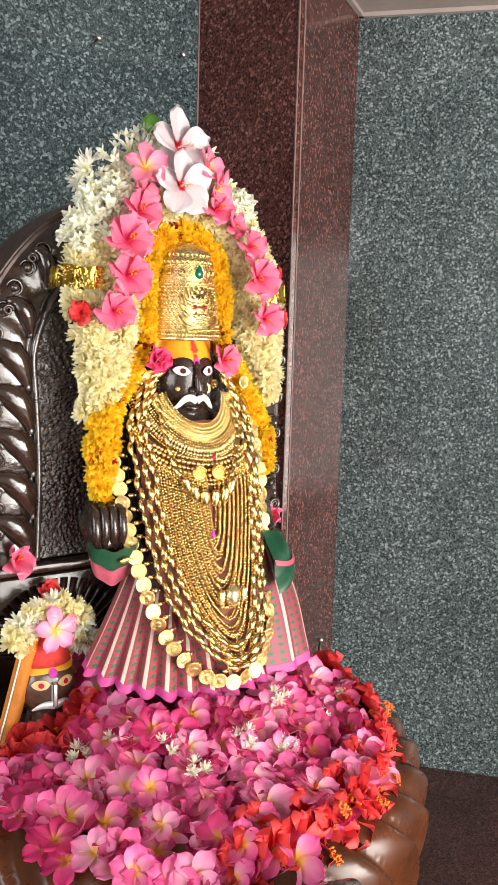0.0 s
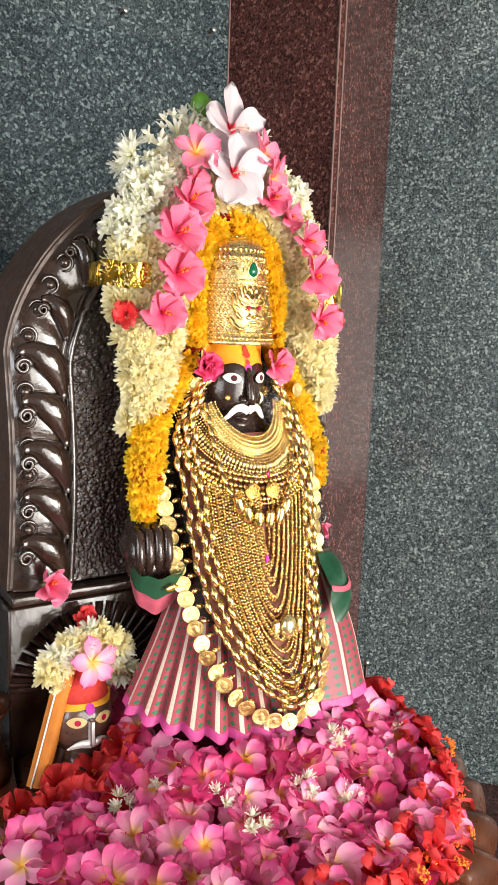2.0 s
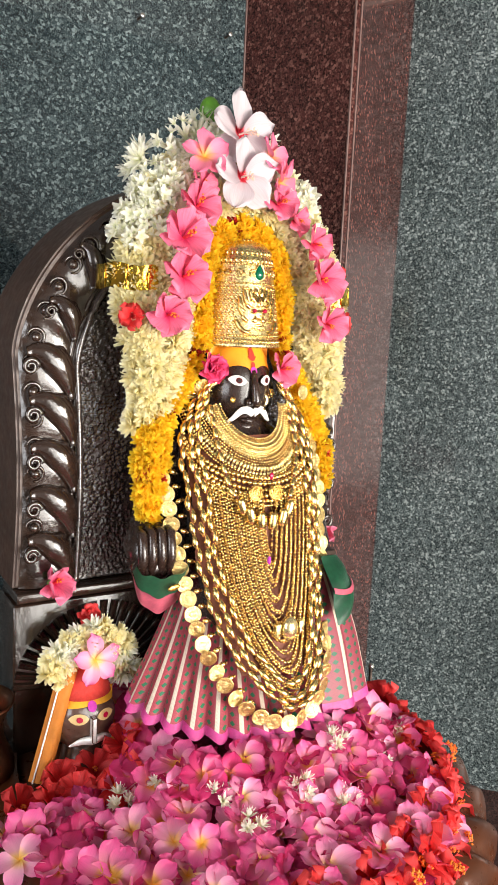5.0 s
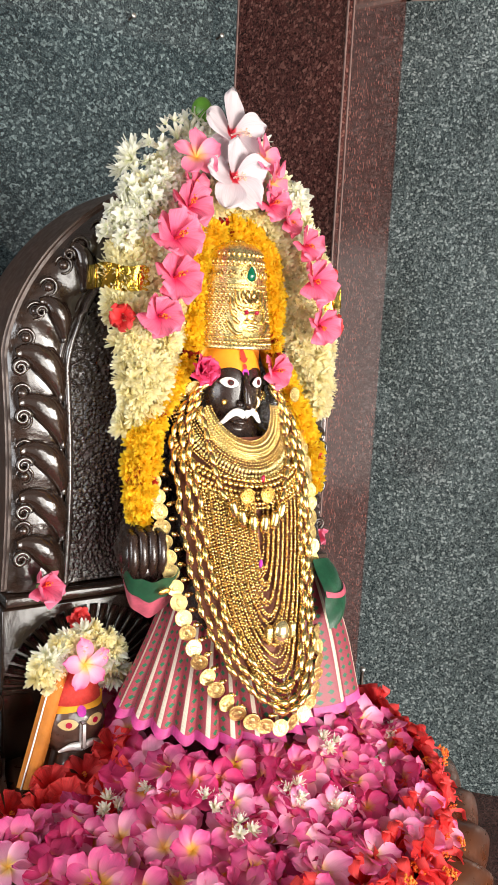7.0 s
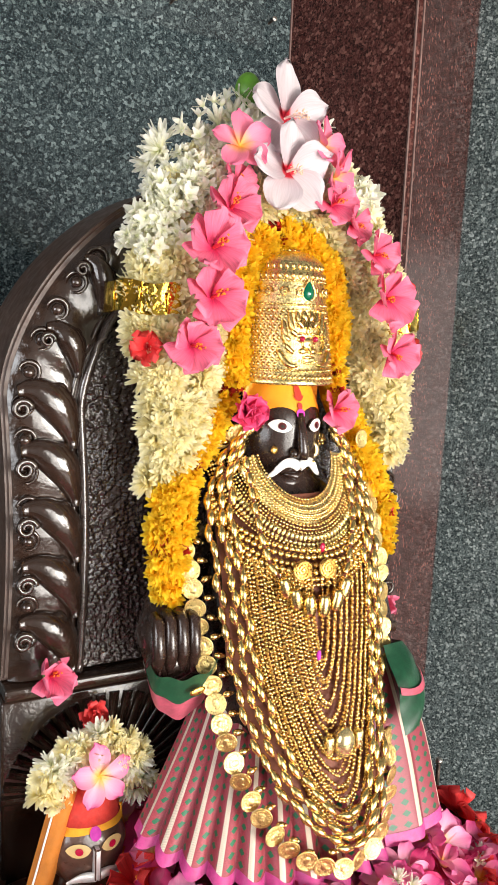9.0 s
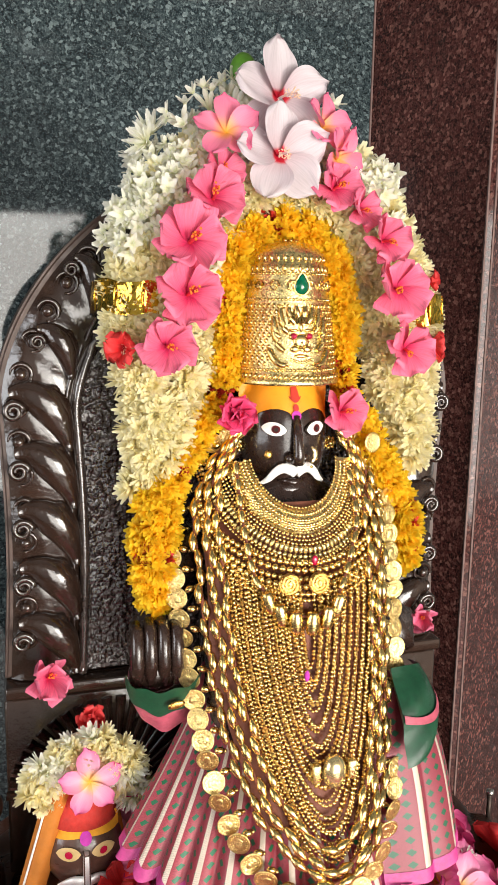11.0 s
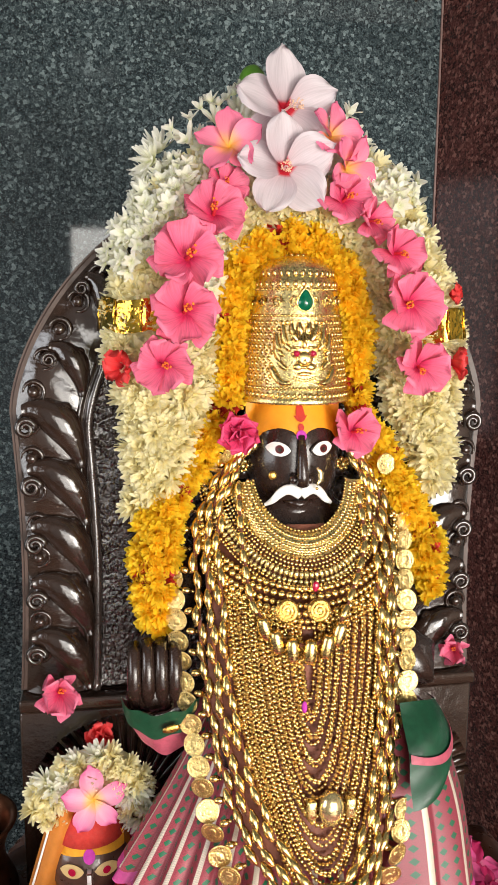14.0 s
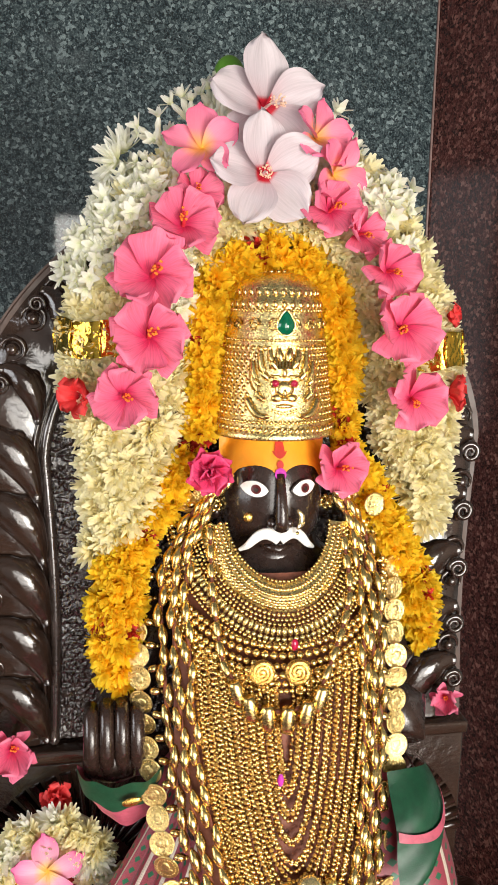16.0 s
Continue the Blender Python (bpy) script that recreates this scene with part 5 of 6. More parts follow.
def big_beads():
    o = empty("ridged_bead_necklace", Matrix(), "gold necklace of large ridged beads and two spiral discs", "necklace", "gold necklaces")
    pts = [chest(x, z, 0.02) for x, z in ((-0.072, 1.388), (-0.072, 1.336), (-0.066, 1.281), (-0.058, 1.266), (-0.044, 1.248), (-0.024, 1.238), (0.000, 1.238), (0.022, 1.250), (0.045, 1.288), (0.064, 1.331), (0.064, 1.376))]
    bm = bmesh.new()
    tube(bm, spline(pts, 50), 0.0018, 6)
    part("cord", bm, THREAD, o)
    prof = [(0.002, -0.0085)] + [((0.0048 if k % 2 else 0.0057) * math.sin(math.pi * (0.18 + 0.64 * k / 10)) ** 0.5, -0.008 + 0.0016 * k) for k in range(11)] + [(0.002, 0.0085)]
    bm = bmesh.new()
    lathe(bm, prof, 14)
    me = bpy.data.meshes.new("bead")
    bm.to_mesh(me)
    bm.free()
    me.materials.append(GOLD)
    me.shade_smooth()
    ps = spline(pts, 22)
    for k, p in enumerate(ps):
        d = ps[min(k + 1, 21)] - ps[max(0, k - 1)]
        big = 8 <= k <= 13
        if big:
            share("bead", me, o, facing(p + Vector((0, -0.004, -0.006)), Vector((0.35 * (k - 10.5) / 3, 0, 1)), 0, 1.5))
        else:
            share("bead", me, o, facing(p, d, 0, 0.85))
    for x in (-0.030, 0.004):
        c = chest(x, 1.271, 0.02)
        bm = bmesh.new()
        lathe(bm, [(0.0125, 0.0), (0.0125, 0.002), (0.0108, 0.0026), (0.001, 0.0028)], 24, m=facing(c, (0, -1, 0.15)))
        sp = [facing(c, (0, -1, 0.15)) @ Vector((0.0115 * (1 - k / 46) * math.cos(k * 0.42), 0.0115 * (1 - k / 46) * math.sin(k * 0.42), 0.0034)) for k in range(44)]
        tube(bm, sp, 0.0011, 6)
        part("spiral_disc", bm, GOLD_D, o)
    for k in range(14):
        x = -0.056 + 0.0068 * k
        c = chest(x, 1.246 - 0.012 * math.sin(math.pi * k / 13), 0.014)
        bm = bmesh.new()
        ball(bm, c, 0.0048, 1, 0, (0.7, 0.6, 1.3))
        part("drop", bm, GOLD, o)


big_beads()


def twisted_chains():
    # spindle bead: two cones with a soft waist
    bm = bmesh.new()
    lathe(bm, [(0.0012, -0.0115), (0.0024, -0.0095), (0.0043, -0.0045), (0.0054, 0.0), (0.0043, 0.0045), (0.0024, 0.0095), (0.0012, 0.0115)], 10)
    me = bpy.data.meshes.new("bead")
    bm.to_mesh(me)
    bm.free()
    me.materials.append(GOLD)
    me.shade_smooth()
    outer = ((-0.070, 1.425), (-0.090, 1.40), (-0.118, 1.344), (-0.120, 1.269), (-0.112, 1.174), (-0.097, 1.091), (-0.070, 1.026), (-0.027, 0.981), (0.003, 0.970), (0.042, 0.990), (0.075, 1.05), (0.090, 1.14), (0.096, 1.264), (0.099, 1.339), (0.086, 1.395), (0.070, 1.42))
    for k, (sx, dz, off) in enumerate(((1.0, 0.0, 0.018), (0.90, 0.012, 0.020), (0.80, 0.030, 0.016))):
        o = empty("spindle_bead_chain", Matrix(), "long chain of spindle-shaped gold beads on red thread", "necklace", "spindle bead chains")
        pts = [chest(x * sx, z + dz * (1 if z < 1.1 else 0.3), off) for x, z in outer]
        n = int(span(spline(pts, 100)) / 0.0188)
        ps = spline(pts, n)
        bm = bmesh.new()
        tube(bm, spline(pts, 90), 0.0022, 6)
        part("thread", bm, THREAD, o)
        for i, p in enumerate(ps):
            d = ps[min(i + 1, n - 1)] - ps[max(0, i - 1)]
            wob = Vector((0.0035 * math.sin(i * 2.4 + k), -0.001, 0))
            share("bead", me, o, facing(p + wob, d + Vector((0.004 * math.sin(i * 1.7), 0, 0)), 0, 1.0))


twisted_chains()


def coin_strand():
    o = empty("coin_necklace", Matrix(), "long necklace of overlapping stamped gold coins", "necklace", "gold necklaces")
    pts = [chest(x, z, 0.014) for x, z in ((-0.075, 1.42), (-0.120, 1.40), (-0.143, 1.345), (-0.147, 1.30), (-0.144, 1.255), (-0.141, 1.215), (-0.136, 1.174), (-0.128, 1.12), (-0.118, 1.065), (-0.106, 1.020), (-0.080, 0.978), (-0.048, 0.957), (-0.014, 0.949), (0.022, 0.956), (0.052, 0.972), (0.076, 1.003), (0.092, 1.03), (0.104, 1.08), (0.111, 1.13), (0.116, 1.19), (0.117, 1.251), (0.121, 1.302), (0.125, 1.35), (0.105, 1.395), (0.085, 1.415))]
    bm = bmesh.new()
    lathe(bm, [(0.0123, -0.0008), (0.0128, -0.0004), (0.0128, 0.0004), (0.0122, 0.0010), (0.0112, 0.0006), (0.0105, 0.00045), (0.001, 0.0005)], 28)
    rng = random.Random(4)
    # struck head and lettering ring, too worn to read
    for k in range(22):
        a = 2 * math.pi * k / 22
        ball(bm, (0.0094 * math.cos(a), 0.0094 * math.sin(a), 0.0006), 0.0008, 1)
    ball(bm, (0, 0.001, 0.0004), 0.005, 2, 0, (0.8, 1.1, 0.14))
    ball(bm, (0.001, -0.004, 0.0004), 0.004, 2, 0, (1.2, 0.6, 0.14))
    me = bpy.data.meshes.new("coin")
    bm.to_mesh(me)
    bm.free()
    me.materials.append(COIN_M)
    me.shade_smooth()
    bm = bmesh.new()
    ball(bm, (0, 0, 0), 0.0042, 2, 0, (1.5, 1, 0.9))
    ball(bm, (0.006, 0, 0), 0.0026, 1)
    bd = bpy.data.meshes.new("bead")
    bm.to_mesh(bd)
    bm.free()
    bd.materials.append(GOLD)
    bd.shade_smooth()
    n = int(span(spline(pts, 120)) / 0.0222)
    ps = spline(pts, n)
    for i, p in enumerate(ps):
        d = (ps[min(i + 1, n - 1)] - ps[max(0, i - 1)]).normalized()
        edge = abs(p.x) / 0.14
        way = Vector((math.copysign(0.45 * edge, p.x), -1, 0.05 + rng.uniform(-0.3, 0.3))) + Vector((rng.uniform(-0.3, 0.3), 0, 0))
        share("coin", me, o, facing(p + Vector((0, -0.002 * (i % 2), 0)), way, rng.uniform(0, 6.28)))
        q = p + (Vector((0.003, 0, 1.06)) - Vector((p.x, 0, p.z))).normalized() * 0.0145 + d * 0.010
        if abs(p.x) > 0.05:
            q = p + Vector((-math.copysign(0.0155, p.x), 0, 0)) + d * 0.010
        q.y = chest(q.x, q.z, 0.010).y
        share("bead", bd, o, facing(q, (0, -1, 0), rng.uniform(-0.4, 0.4)))


coin_strand()

# small ornaments on the face
o = empty("nose_ring", Matrix(), "pale gold nose ornament with a hanging bead", "ornament")
bm = bmesh.new()
c = Vector((0.0135, face_y(0.012, 1.405, 0.010), 1.403))
tube(bm, [c + Vector((0, 0, 0.010)), c + Vector((0.004, -0.002, 0.004)), c + Vector((0.004, -0.002, -0.004)), c + Vector((0, -0.001, -0.010))], lambda s: 0.0012 + 0.0026 * math.sin(math.pi * s), 8, flat=0.5, normal=(0, -1, 0))
part("plate", bm, PEARL, o)
bm = bmesh.new()
ball(bm, c + Vector((0.0, -0.002, -0.0135)), 0.0018, 2)
part("drop", bm, GOLD, o)
o = empty("cheek_stud", Matrix(), "round pale gold stud on the statue's cheek", "ornament")
bm = bmesh.new()
ball(bm, (HC.x - 0.030, face_y(-0.032, 1.402, 0.001), 1.402), 0.0055, 2, 0, (1, 0.4, 1))
part("disc", bm, GOLD_D, o)
for sx in (-1, 1):
    o = empty("ear_stud", Matrix.Translation((HC.x + sx * 0.0595, HC.y - 0.016, 1.407)), "gold flower-shaped ear stud", "earring", "ear studs")
    bm = bmesh.new()
    ball(bm, (0, -0.003, 0), 0.0042, 2)
    part("knob", bm, GOLD, o)
    for k in range(7):
        a = 2 * math.pi * k / 7
        bm = bmesh.new()
        ball(bm, (0.0062 * math.cos(a), 0, 0.0062 * math.sin(a)), 0.0035, 1)
        part("lobe", bm, GOLD, o)
o = empty("gold_medallion", Matrix.Translation((0.098, 0.012, 1.412)), "stamped gold medallion hanging by the shoulder", "ornament")
bm = bmesh.new()
lathe(bm, [(0.012, 0), (0.0125, 0.001), (0.0112, 0.002), (0.0096, 0.0014), (0.001, 0.002)], 28, m=facing((0, 0, 0), (0.3, -1, 0.1)))
part("disc", bm, COIN_M, o)


# ---- clothing ----
def skirt():
    o = empty("pleated_sari", Matrix(), "pleated pink brocade silk skirt with silver bands and magenta border", "clothing")

    def f(u, v):
        # u: round the front from the right hand side of the statue to the other; v: waist to hem
        s = 2 * u - 1
        ang = s * 1.32
        flare = v ** 1.15
        w = 0.105 + 0.088 * flare + (0.012 * flare if s < 0 else -0.012 * flare)
        x = -0.010 * flare + w * math.sin(ang) / math.sin(1.32)
        d = 0.090 + 0.090 * flare
        y = 0.045 - d * (math.cos(ang) - 0.12) - 0.035 * flare
        z = 1.125 - 0.200 * v + 0.038 * flare * (s * s) * (1 if s < 0 else 0.2)
        pl = u * 15
        t = pl - math.floor(pl)
        amp = 0.019 * flare * (1 if abs(s) < 0.93 else 0.3)
        fold = math.sin(math.pi * t ** 1.35) ** 0.75
        out = Vector((math.sin(ang), -math.cos(ang), 0))
        p = Vector((x, y, z)) + out * amp * (fold - 0.4)
        p.z += 0.0025 * flare * math.sin(6.28 * t)
        return p

    bm = bmesh.new()
    grid(bm, 15 * 14 + 1, 26, lambda u, v: f(u, v * 0.942), uv=True)
    part("pleats", bm, SILK, o)
    bm = bmesh.new()
    grid(bm, 15 * 14 + 1, 5, lambda u, v: f(u, 0.940 + 0.060 * v) + Vector((0, -0.0006, 0)))
    part("border", bm, HEM, o, "magenta border")
    # end of the sari drawn round the far hip, in three soft folds
    bm = bmesh.new()

    def g(u, v):
        edge = 0.150 + 0.034 * math.sin(math.pi * 0.5 * min(1, v * 1.5)) + 0.006 * v
        x = 0.070 + (edge - 0.070) * math.sin(math.pi * 0.5 * u) ** 0.9
        z = 1.150 - 0.222 * v - 0.030 * (1 - v) ** 3 * u * u + 0.022 * v * u * u
        fold = ((u * 3.0) % 1.0)
        y = -0.052 + 0.075 * u ** 2.6 - 0.078 * v - 0.013 * v * fold * (1 - fold ** 8)
        return Vector((x, y, z))
    grid(bm, 64, 40, lambda u, v: g(u, v * 0.94), uv=True)
    part("drape", bm, SILK_R, o)
    bm = bmesh.new()
    grid(bm, 64, 5, lambda u, v: g(u, 0.938 + 0.062 * v) + Vector((0, -0.0008, 0)))
    part("border", bm, HEM, o)
    bm = bmesh.new()
    grid(bm, 4, 24, lambda u, v: g(0.955 + 0.045 * u, v * 0.94) + Vector((0.0012, -0.0008, 0)))
    part("border", bm, HEM, o)


skirt()


def sleeves():
    # green silk gathered below the hand, pink underneath
    o = empty("green_silk_cuff", Matrix(), "green and pink silk end wrapped under the statue's hand", "clothing", "silk cuffs")
    bm = bmesh.new()

    def f(u, v):
        a = math.pi * (1.02 - 1.05 * u)
        return Vector((-0.166 + 0.039 * math.cos(a) + 0.008 * u, -0.030 - 0.014 * math.sin(math.pi * u) + 0.012 * v, 1.170 - 0.030 * math.sin(a) * (0.55 + 0.75 * v) - 0.012 * v + 0.002 * math.sin(u * 25)))
    grid(bm, 40, 8, f, uv=True)
    part("green_fold", bm, GREEN_S, o)
    bm = bmesh.new()

    def g(u, v):
        p = f(u, 1.0)
        return p + Vector((0.012 * v, 0.004 + 0.02 * v, -0.034 * v * math.sin(math.pi * min(1, 0.2 + 0.8 * u))))
    grid(bm, 40, 8, g, uv=True)
    part("pink_fold", bm, PINK_S, o)
    bm = bmesh.new()
    ball(bm, (-0.152, -0.046, 1.137), 0.008, 2, 0, (1.3, 0.2, 0.6), Matrix.Rotation(-0.2, 4, "Y"))
    part("woven_motif", bm, GOLD_D, o)
    o = empty("green_silk_cuff", Matrix(), "green silk blouse end tucked in by the statue's hip", "clothing", "silk cuffs")
    bm = bmesh.new()

    def h(u, v):
        top = 1.158 - 0.026 * u * u
        low = 1.062 + 0.045 * u ** 1.4
        x = 0.098 + (0.058 + 0.010 * math.sin(math.pi * v)) * math.sin(math.pi * 0.5 * u) ** 0.9
        bulge = 0.010 * math.sin(math.pi * v) * (1 - u)
        return Vector((x, -0.064 + 0.072 * u ** 2.4 - 0.050 * v - bulge + 0.003 * math.sin(v * 11 + u * 5), top + (low - top) * v))
    grid(bm, 26, 24, h, uv=True)
    part("green_fold", bm, GREEN_S, o)
    bm = bmesh.new()
    grid(bm, 26, 4, lambda u, v: h(u, 0.42 + 0.20 * math.sin(math.pi * u) - 0.14 * u + 0.09 * v) + Vector((0.001, -0.003, 0)))
    part("pink_stripe", bm, PINK_S, o, "pink woven stripe")


sleeves()


# ---- the small companion idol ----
def companion():
    bm = bmesh.new()
    c = Vector((-0.247, 0.056, 0.912))
    ball(bm, c, 1.0, 4, 0, (0.048, 0.036, 0.051))
    for v in bm.verts:
        v.co += v.normal * 0.0025 * noise.noise(v.co * 60)
    def fy(x, z, off):
        q = 1 - ((x - c.x) / 0.048) ** 2 - ((z - c.z) / 0.051) ** 2
        return c.y - 0.036 * math.sqrt(max(0.03, q)) - off
    def pt(cx, cz, w, h, off, mat, eye=False):
        def f(u, v):
            s, t = 2 * u - 1, 2 * v - 1
            x = cx + w * s * (1 if eye else math.sqrt(1 - t * t / 2))
            z = cz + h * t * ((1 - abs(s) ** 2.2) ** 0.8 if eye else math.sqrt(1 - s * s / 2))
            return Vector((x, fy(x, z, off), z))
        grid(bm, 10, 10, f, mat)
    for sx in (-1, 1):
        pt(c.x + sx * 0.0205, 0.9255, 0.0145, 0.0080, 0.003, 1, True)
        pt(c.x + sx * 0.0205, 0.9255, 0.0045, 0.0042, 0.0045, 3)
    pt(c.x, 0.942, 0.007, 0.0075, 0.004, 4)
    def band(u, v):
        x = c.x + 0.041 * (2 * u - 1)
        z = 0.943 + 0.02 * v - 0.004 * abs(2 * u - 1)
        return Vector((x, fy(x, z, 0.0025), z))
    grid(bm, 16, 6, band, 2)
    box(bm, c.x - 0.004, c.x + 0.004, fy(c.x, 0.9, 0.010), fy(c.x, 0.9, -0.004), 0.888, 0.928, 0.0015, 5)
    for sx in (-1, 1):
        pts = [(c.x + sx * 0.033 * s, fy(c.x + sx * 0.033 * s, 0.889, 0.007), 0.889 + 0.004 * math.sin(math.pi * s) - 0.006 * s * s) for s in [k / 9 for k in range(10)]]
        tube(bm, pts, lambda s: 0.001 + 0.0058 * math.sin(math.pi * (0.35 + 0.6 * s)), 8, 5, flat=0.6, normal=(0, -1, 0))
    lathe(bm, [(0.034, 0.80), (0.036, 0.83), (0.028, 0.87)], 24, 0, m=Matrix.Translation((c.x, c.y + 0.01, 0)))
    o = part("companion_idol", bm, [MASKSTONE, EYE_Y, YELLOW_C, RUBY, MAGENTA_P, PALE_SILVER])
    tagged(o, "small rough brown stone idol head with silver moustache beside the throne", "statue")
    o = empty("red_cap", Matrix(), "red cloth cap on the small idol", "cap")
    bm = bmesh.new()
    lathe(bm, [(0.041, 0.952), (0.037, 0.965), (0.024, 0.99), (0.018, 1.01), (0.004, 1.02)], 24, m=Matrix.Translation((c.x, c.y + 0.002, 0)), sy=0.85)
    part("cloth", bm, RED_C, o)
    for sx, x0, x1, w in ((-1, -0.272, -0.322, 0.017), (1, -0.222, -0.198, 0.013)):
        o = empty("orange_cloth_strip", Matrix(), "stiff orange cloth strip with a white cord beside the idol", "cloth", "orange cloth strips")
        bm = bmesh.new()
        def f(u, v, x0=x0, x1=x1, w=w):
            return Vector((x0 + (x1 - x0) * v + w * (2 * u - 1), 0.04 + 0.03 * v * 0 - 0.016 * math.sin(math.pi * u) + (0.045 if sx > 0 else 0.012) * (1 - v), 1.002 - 0.165 * v))
        grid(bm, 10, 14, f)
        part("strip", bm, ORANGE_C, o)
        bm = bmesh.new()
        tube(bm, [f(0.12, v) + Vector((0, -0.003, 0)) for v in [k / 8 for k in range(9)]], 0.0014, 6)
        part("cord", bm, ENAMEL, o)
    pts = [(-0.300, 0.055, 0.985, 0.022), (-0.288, 0.06, 1.015, 0.024), (-0.262, 0.065, 1.035, 0.022), (-0.232, 0.065, 1.04, 0.022), (-0.205, 0.06, 1.03, 0.024), (-0.188, 0.06, 0.998, 0.022), (-0.186, 0.065, 0.965, 0.016)]
    garland("small_garland", pts, lambda s, j, rng, i: ("blossom", rng.choice(B_CREAM if rng.random() < 0.6 else B_WHITE)), 10, 0.016, 0.018, "short cream tuberose garland round the small idol", 31, 0.85)


companion()
flower("plumeria_flower", M_PLUM_B, 12, facing((-0.241, 0.030, 1.011), (0.05, -1, 0.2), radians(95), 0.98), "large pale pink plumeria with a yellow heart above the small idol", "flower", "", 0.15, seed=120)
flower("rose_flower", M_REDROSE, 35, facing((-0.233, 0.085, 1.062), (0, -1, 0.35), 0.2, 1.0), "red rose lying on the throne ledge", "flower", "", 0.3, n=6, seed=121)
flower("rose_flower", M_REDROSE, 62, facing((-0.233, 0.080, 1.064), (0, -1, 0.35), 0.9, 0.75), "heart of a red rose on the ledge", "flower", "", 0.3, n=5, seed=122)
for x, y, z, way, sp in ((-0.283, 0.100, 1.115, (0.15, -1, 0.25), 0.3), (0.236, 0.110, 1.137, (-0.5, -1, 0.1), 1.2)):
    o = hibiscus((x, y, z), way, sp, 1.05 if x < 0 else 0.8, M_PINK, ST_PINK, "pink hibiscus bloom laid on the throne ledge", "flowers on the ledge", tilt=48, seed=int(130 + 10 * x))
    bm = bmesh.new()
    sgn = -1 if x < 0 else 1
    tube(bm, [(0, 0, 0), (0.0, 0.0, -0.014)], lambda s: 0.007 - 0.003 * s, 8)
    part("calyx", bm, STEM, o)
    bm = bmesh.new()
    grid(bm, 5, 7, lambda u, v: Vector((0.012 * (2 * u - 1) * math.sin(math.pi * (0.1 + 0.85 * v)) * 0.7, 0.0, 0)) + Vector((sgn * (0.02 - 0.028 * v), 0.0, -0.01)))
    part("leaf", bm, STEM, o)

# copper pot beside the throne
o = empty("copper_pot", Matrix.Translation((-0.405, 0.11, 0.745)), "tarnished copper pot with a rolled rim beside the throne", "pot")
bm = bmesh.new()
lathe(bm, [(0.034, 0.0), (0.054, 0.018), (0.066, 0.060), (0.062, 0.105), (0.048, 0.140), (0.046, 0.160), (0.056, 0.190), (0.063, 0.197), (0.064, 0.201), (0.060, 0.202), (0.052, 0.192), (0.042, 0.162), (0.044, 0.140), (0.056, 0.105), (0.060, 0.060), (0.04, 0.018), (0.002, 0.012)], 40)
part("body", bm, COPPER, o)


# ---- the bed of offered flowers ----
def heap_z(x, y):
    d = math.hypot((x + 0.035) * 0.93, y / 1.12)
    edge = max(0.0, (d - 0.30) / 0.09)
    z = 0.832 + 0.066 * min(1.0, max(0.0, (x + 0.27) / 0.10)) * math.exp(-((max(0, d - 0.16)) / 0.075) ** 2) - 0.02 * edge ** 2
    return z + 0.006 * noise.noise(Vector((x * 22, y * 22, 1)))


o = empty("petal_heap", Matrix(), "heap of crushed dark red petals on the pedestal", "petals")
bm = bmesh.new()
grid(bm, 90, 34, lambda u, v: Vector((-0.06 + 0.350 * v * math.cos(2 * math.pi * u), 0.42 * v * math.sin(2 * math.pi * u), heap_z(-0.06 + 0.350 * v * math.cos(2 * math.pi * u), 0.42 * v * math.sin(2 * math.pi * u)) - 0.014 - 0.012 * (v > 0.97))), close=True)
part("petals", bm, HEAPM, o)


def tube_mesh():
    bm = bmesh.new()
    lathe(bm, [(0.0008, -0.022), (0.0022, -0.018), (0.0024, -0.006), (0.0035, 0.0)], 8)
    me = bpy.data.meshes.new("tube")
    bm.to_mesh(me)
    bm.free()
    me.materials.append(P_TUBE)
    me.shade_smooth()
    return me


P_TUBE = plain("pink_flower_tube", (0.60, 0.16, 0.28), 0.5, var=0.15, scale=200)
TUBE = tube_mesh()


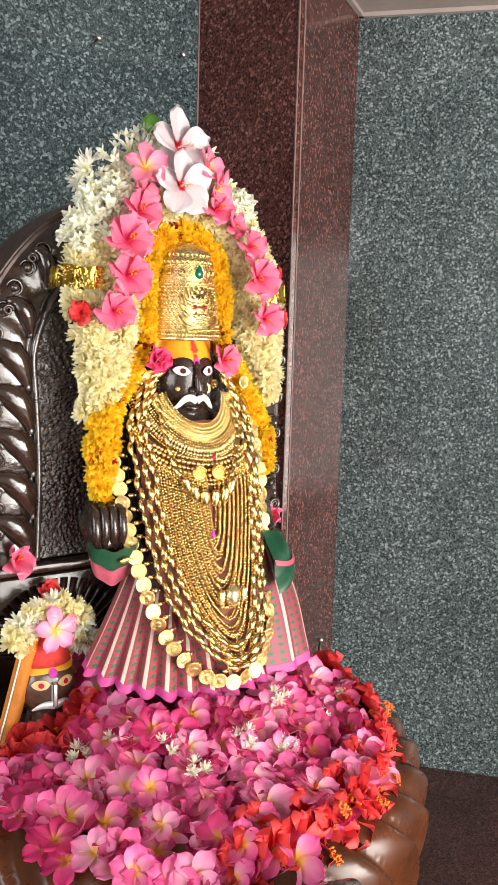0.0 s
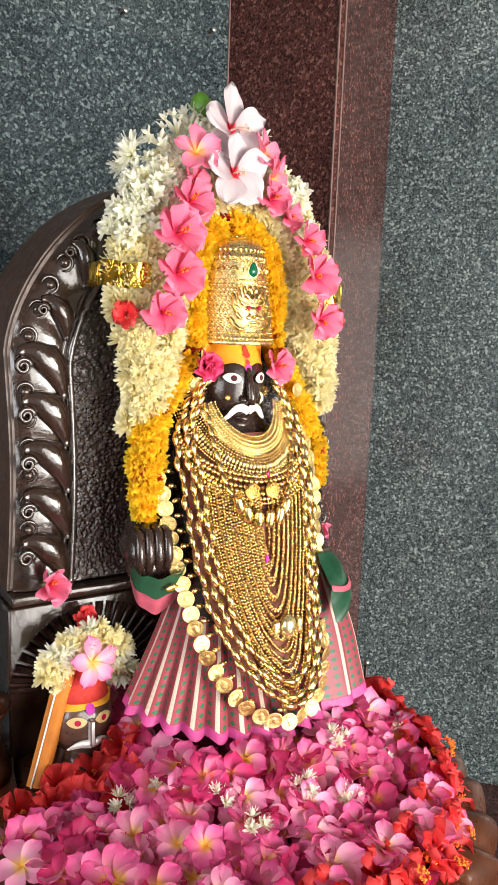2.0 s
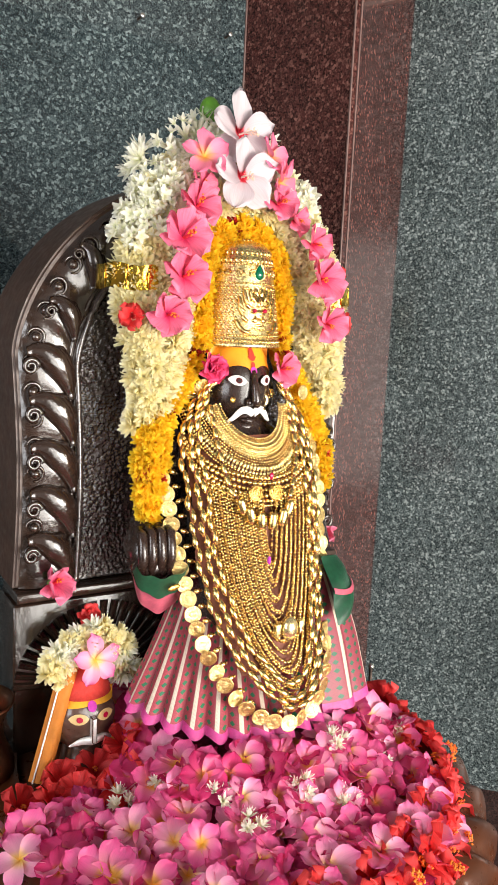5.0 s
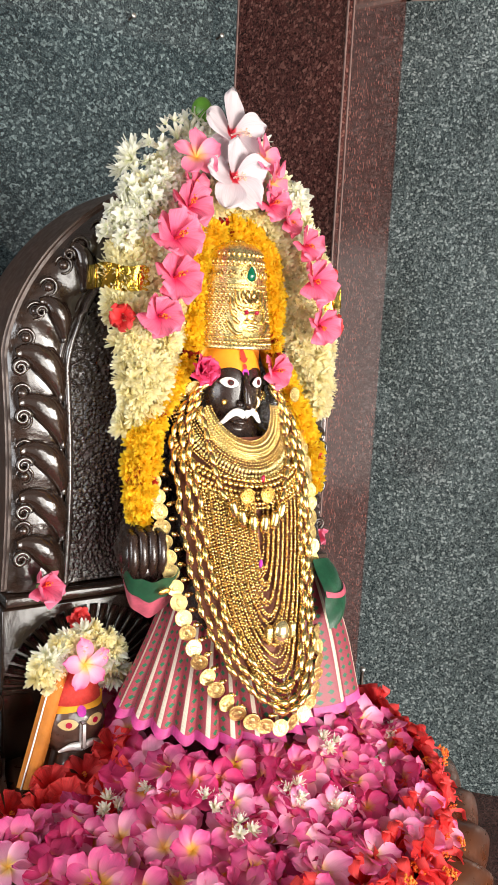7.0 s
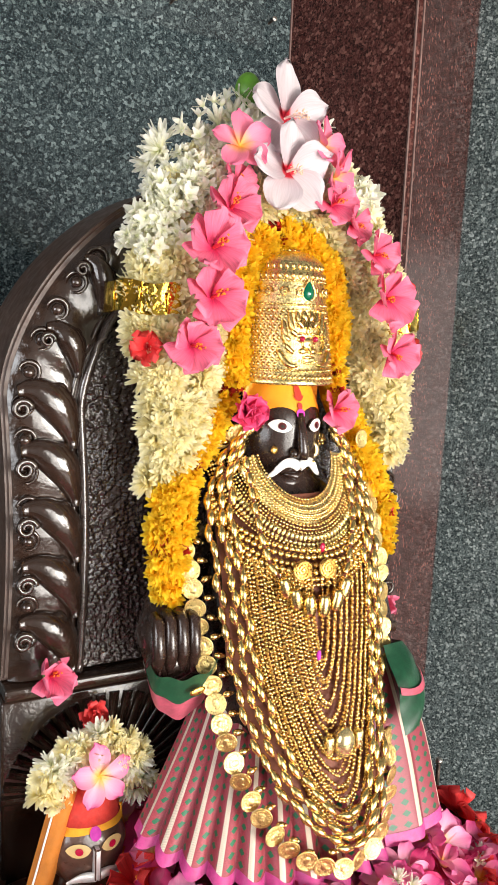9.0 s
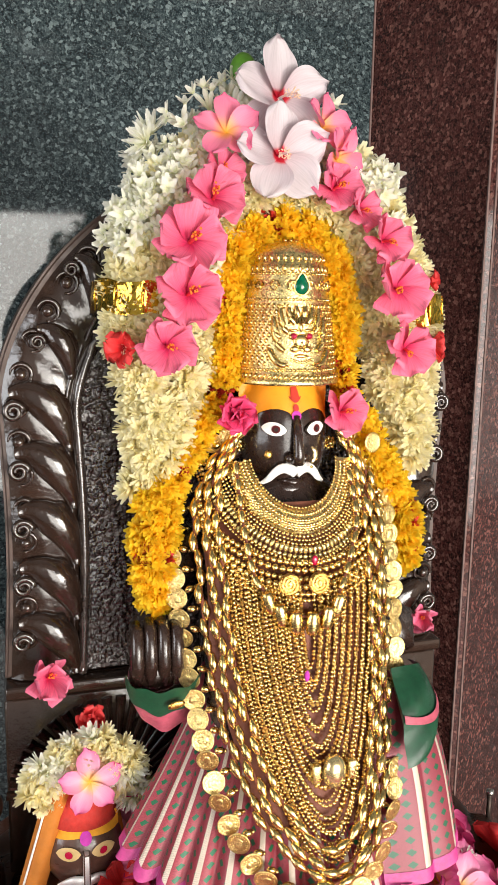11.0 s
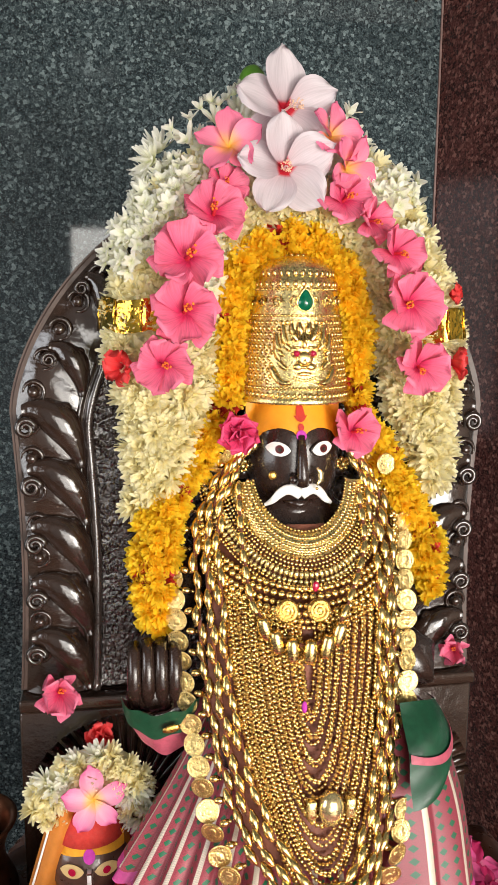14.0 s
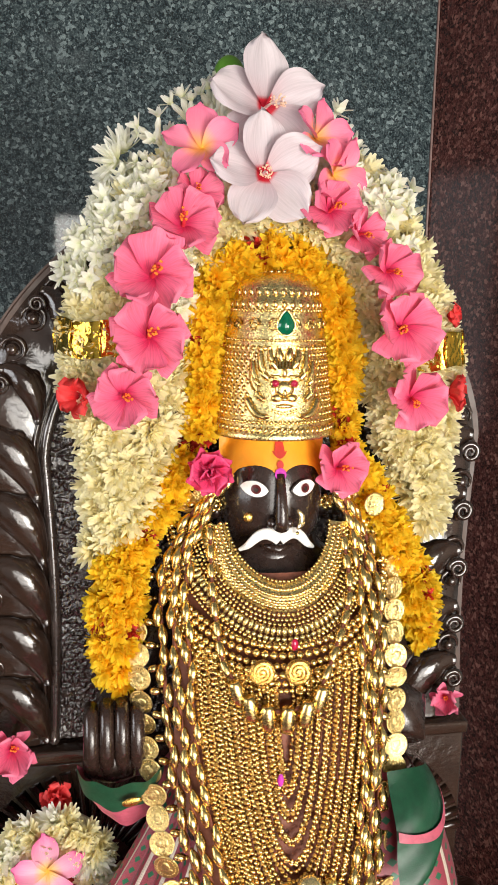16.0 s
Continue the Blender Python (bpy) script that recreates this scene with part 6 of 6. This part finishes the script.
def bed():
    rng = random.Random(77)
    kinds = []
    for petals, label in ((M_PLUM, "pink plumeria with a yellow heart on the flower bed"), (M_PLUM_D, "dark magenta plumeria on the flower bed"), (M_PLUM_L, "pale pink plumeria with a yellow heart on the flower bed")):
        for k in range(3):
            o = flower("plumeria_flower", petals, 8 + 11 * k, facing((0, 0, -5), (0, 0, 1)), label, "flower", "plumeria on the pedestal", 0.22, seed=200 + k)
            share("tube", TUBE, o, Matrix())
            kinds.append(o)
    used = set()
    placed = []
    n = 0
    tries = 0
    while n < 270 and tries < 9000:
        tries += 1
        a = rng.uniform(0, 2 * math.pi)
        d = 0.365 * math.sqrt(rng.uniform(0.12, 1))
        x, y = d * math.cos(a) * 1.03 - 0.035, d * 1.12 * math.sin(a)
        if y > 0.10 and abs(x) < 0.33:
            continue
        if (x / 0.185) ** 2 + ((y + 0.03) / 0.125) ** 2 < 1:
            continue
        if x < -0.18 and y > -0.05:
            continue
        if x < -0.04 and y < -0.1:
            y *= 1.0 + 0.14 * min(1.0, (-0.04 - x) / 0.1)
        if x > 0.255 - 0.45 * max(0.0, -0.10 - y):
            continue
        deep = y < -0.24 + 0.35 * max(0, -x - 0.05) or x > 0.26
        if deep and d > 0.335 and rng.random() < 0.8 and x > -0.2:
            continue
        near = sum(1 for q in placed if (q - Vector((x, y))).length < 0.028)
        if near > 0 and rng.random() < 0.85 and n < 190:
            continue
        placed.append(Vector((x, y)))
        ring = math.hypot(x / 0.185, (y + 0.03) / 0.125)
        w = rng.random()
        row = 1 if w < (0.75 if ring < 1.45 else 0.30) else (0 if w < 0.72 else 2)
        if n > 190:
            row = 0 if w < 0.62 else (2 if w < 0.86 else 1)
        k = row * 3 + rng.randrange(3)
        tip = 0.45 if n < 190 else 0.26
        way = Vector((rng.gauss(-0.1, tip) + 0.35 * x, rng.gauss(-0.35, tip) + 0.4 * y, 1.0))
        m = facing((x, y, heap_z(x, y) + rng.uniform(0.0, 0.014) + (0.010 if n > 190 else 0.0)), way, rng.uniform(0, 6.28), rng.uniform(0.85, 1.12))
        src = kinds[k]
        if k not in used:
            src.matrix_basis = m
            used.add(k)
        else:
            copy_thing(src, m)
        n += 1
    for k, src in enumerate(kinds):
        if k not in used:
            src.matrix_basis = facing((-0.3 + 0.01 * k, -0.1, heap_z(-0.3, -0.1)), (0, 0, 1))
    # red hibiscus round the front edge
    n = 0
    for row, (r, cnt, a0, a1) in enumerate(((0.350, 19, -104, -2), (0.315, 13, -98, -8))):
        for k in range(cnt):
            a = radians(a0 + (a1 - a0) * (k + rng.uniform(-0.3, 0.3)) / (cnt - 1))
            if row == 1 and rng.random() < 0.35:
                continue
            x, y = -0.055 + r * 1.02 * math.cos(a), r * 1.15 * math.sin(a)
            way = Vector((math.cos(a) * 0.85, math.sin(a) * 0.85, 0.6)) + Vector((rng.gauss(0, 0.2), rng.gauss(0, 0.2), 0))
            hibiscus((x, y, heap_z(x, y) + rng.uniform(-0.002, 0.012)), way, rng.uniform(0, 6.28), rng.uniform(0.9, 1.15), M_RED, ST_RED if rng.random() < 0.42 else ST_PINK, "red hibiscus bloom with orange pollen on the pedestal edge", "red hibiscus on the pedestal", tilt=22, seed=300 + n)
            n += 1
    for x, y in ((-0.285, -0.03), (-0.33, -0.04), (-0.20, -0.045), (-0.24, -0.06), (-0.37, -0.02), (-0.30, 0.005), (-0.25, 0.0), (-0.205, 0.0)):
        hibiscus((x, y, heap_z(x, y) + 0.006), (rng.gauss(0, 0.3), -0.5, 1), rng.uniform(0, 6), 0.95, M_RED, ST_PINK, "red hibiscus bloom among the plumeria", "red hibiscus on the pedestal", seed=400 + int(x * 100))
    # white tuberose heads scattered on top
    for k, (x, y) in enumerate(((0.215, -0.06), (0.12, -0.21), (0.02, -0.26), (-0.04, -0.235), (-0.15, -0.20), (-0.20, -0.13), (-0.13, -0.25), (0.24, -0.13), (0.06, -0.18), (0.20, 0.02), (-0.25, -0.10))):
        o = empty("tuberose_flower", facing((x, y, heap_z(x, y) + 0.024), (rng.gauss(0, 0.3), -0.4, 1), k), "small white tuberose cluster on the flower bed", "flower", "tuberose on the pedestal")
        for j in range(3):
            share("blossom", B_WHITE[(k + j) % 3], o, facing((0.010 * math.cos(j * 2.1), 0.010 * math.sin(j * 2.1), 0), (math.cos(j * 2.1) * 0.6, math.sin(j * 2.1) * 0.6, 1), j, 0.62))


bed()
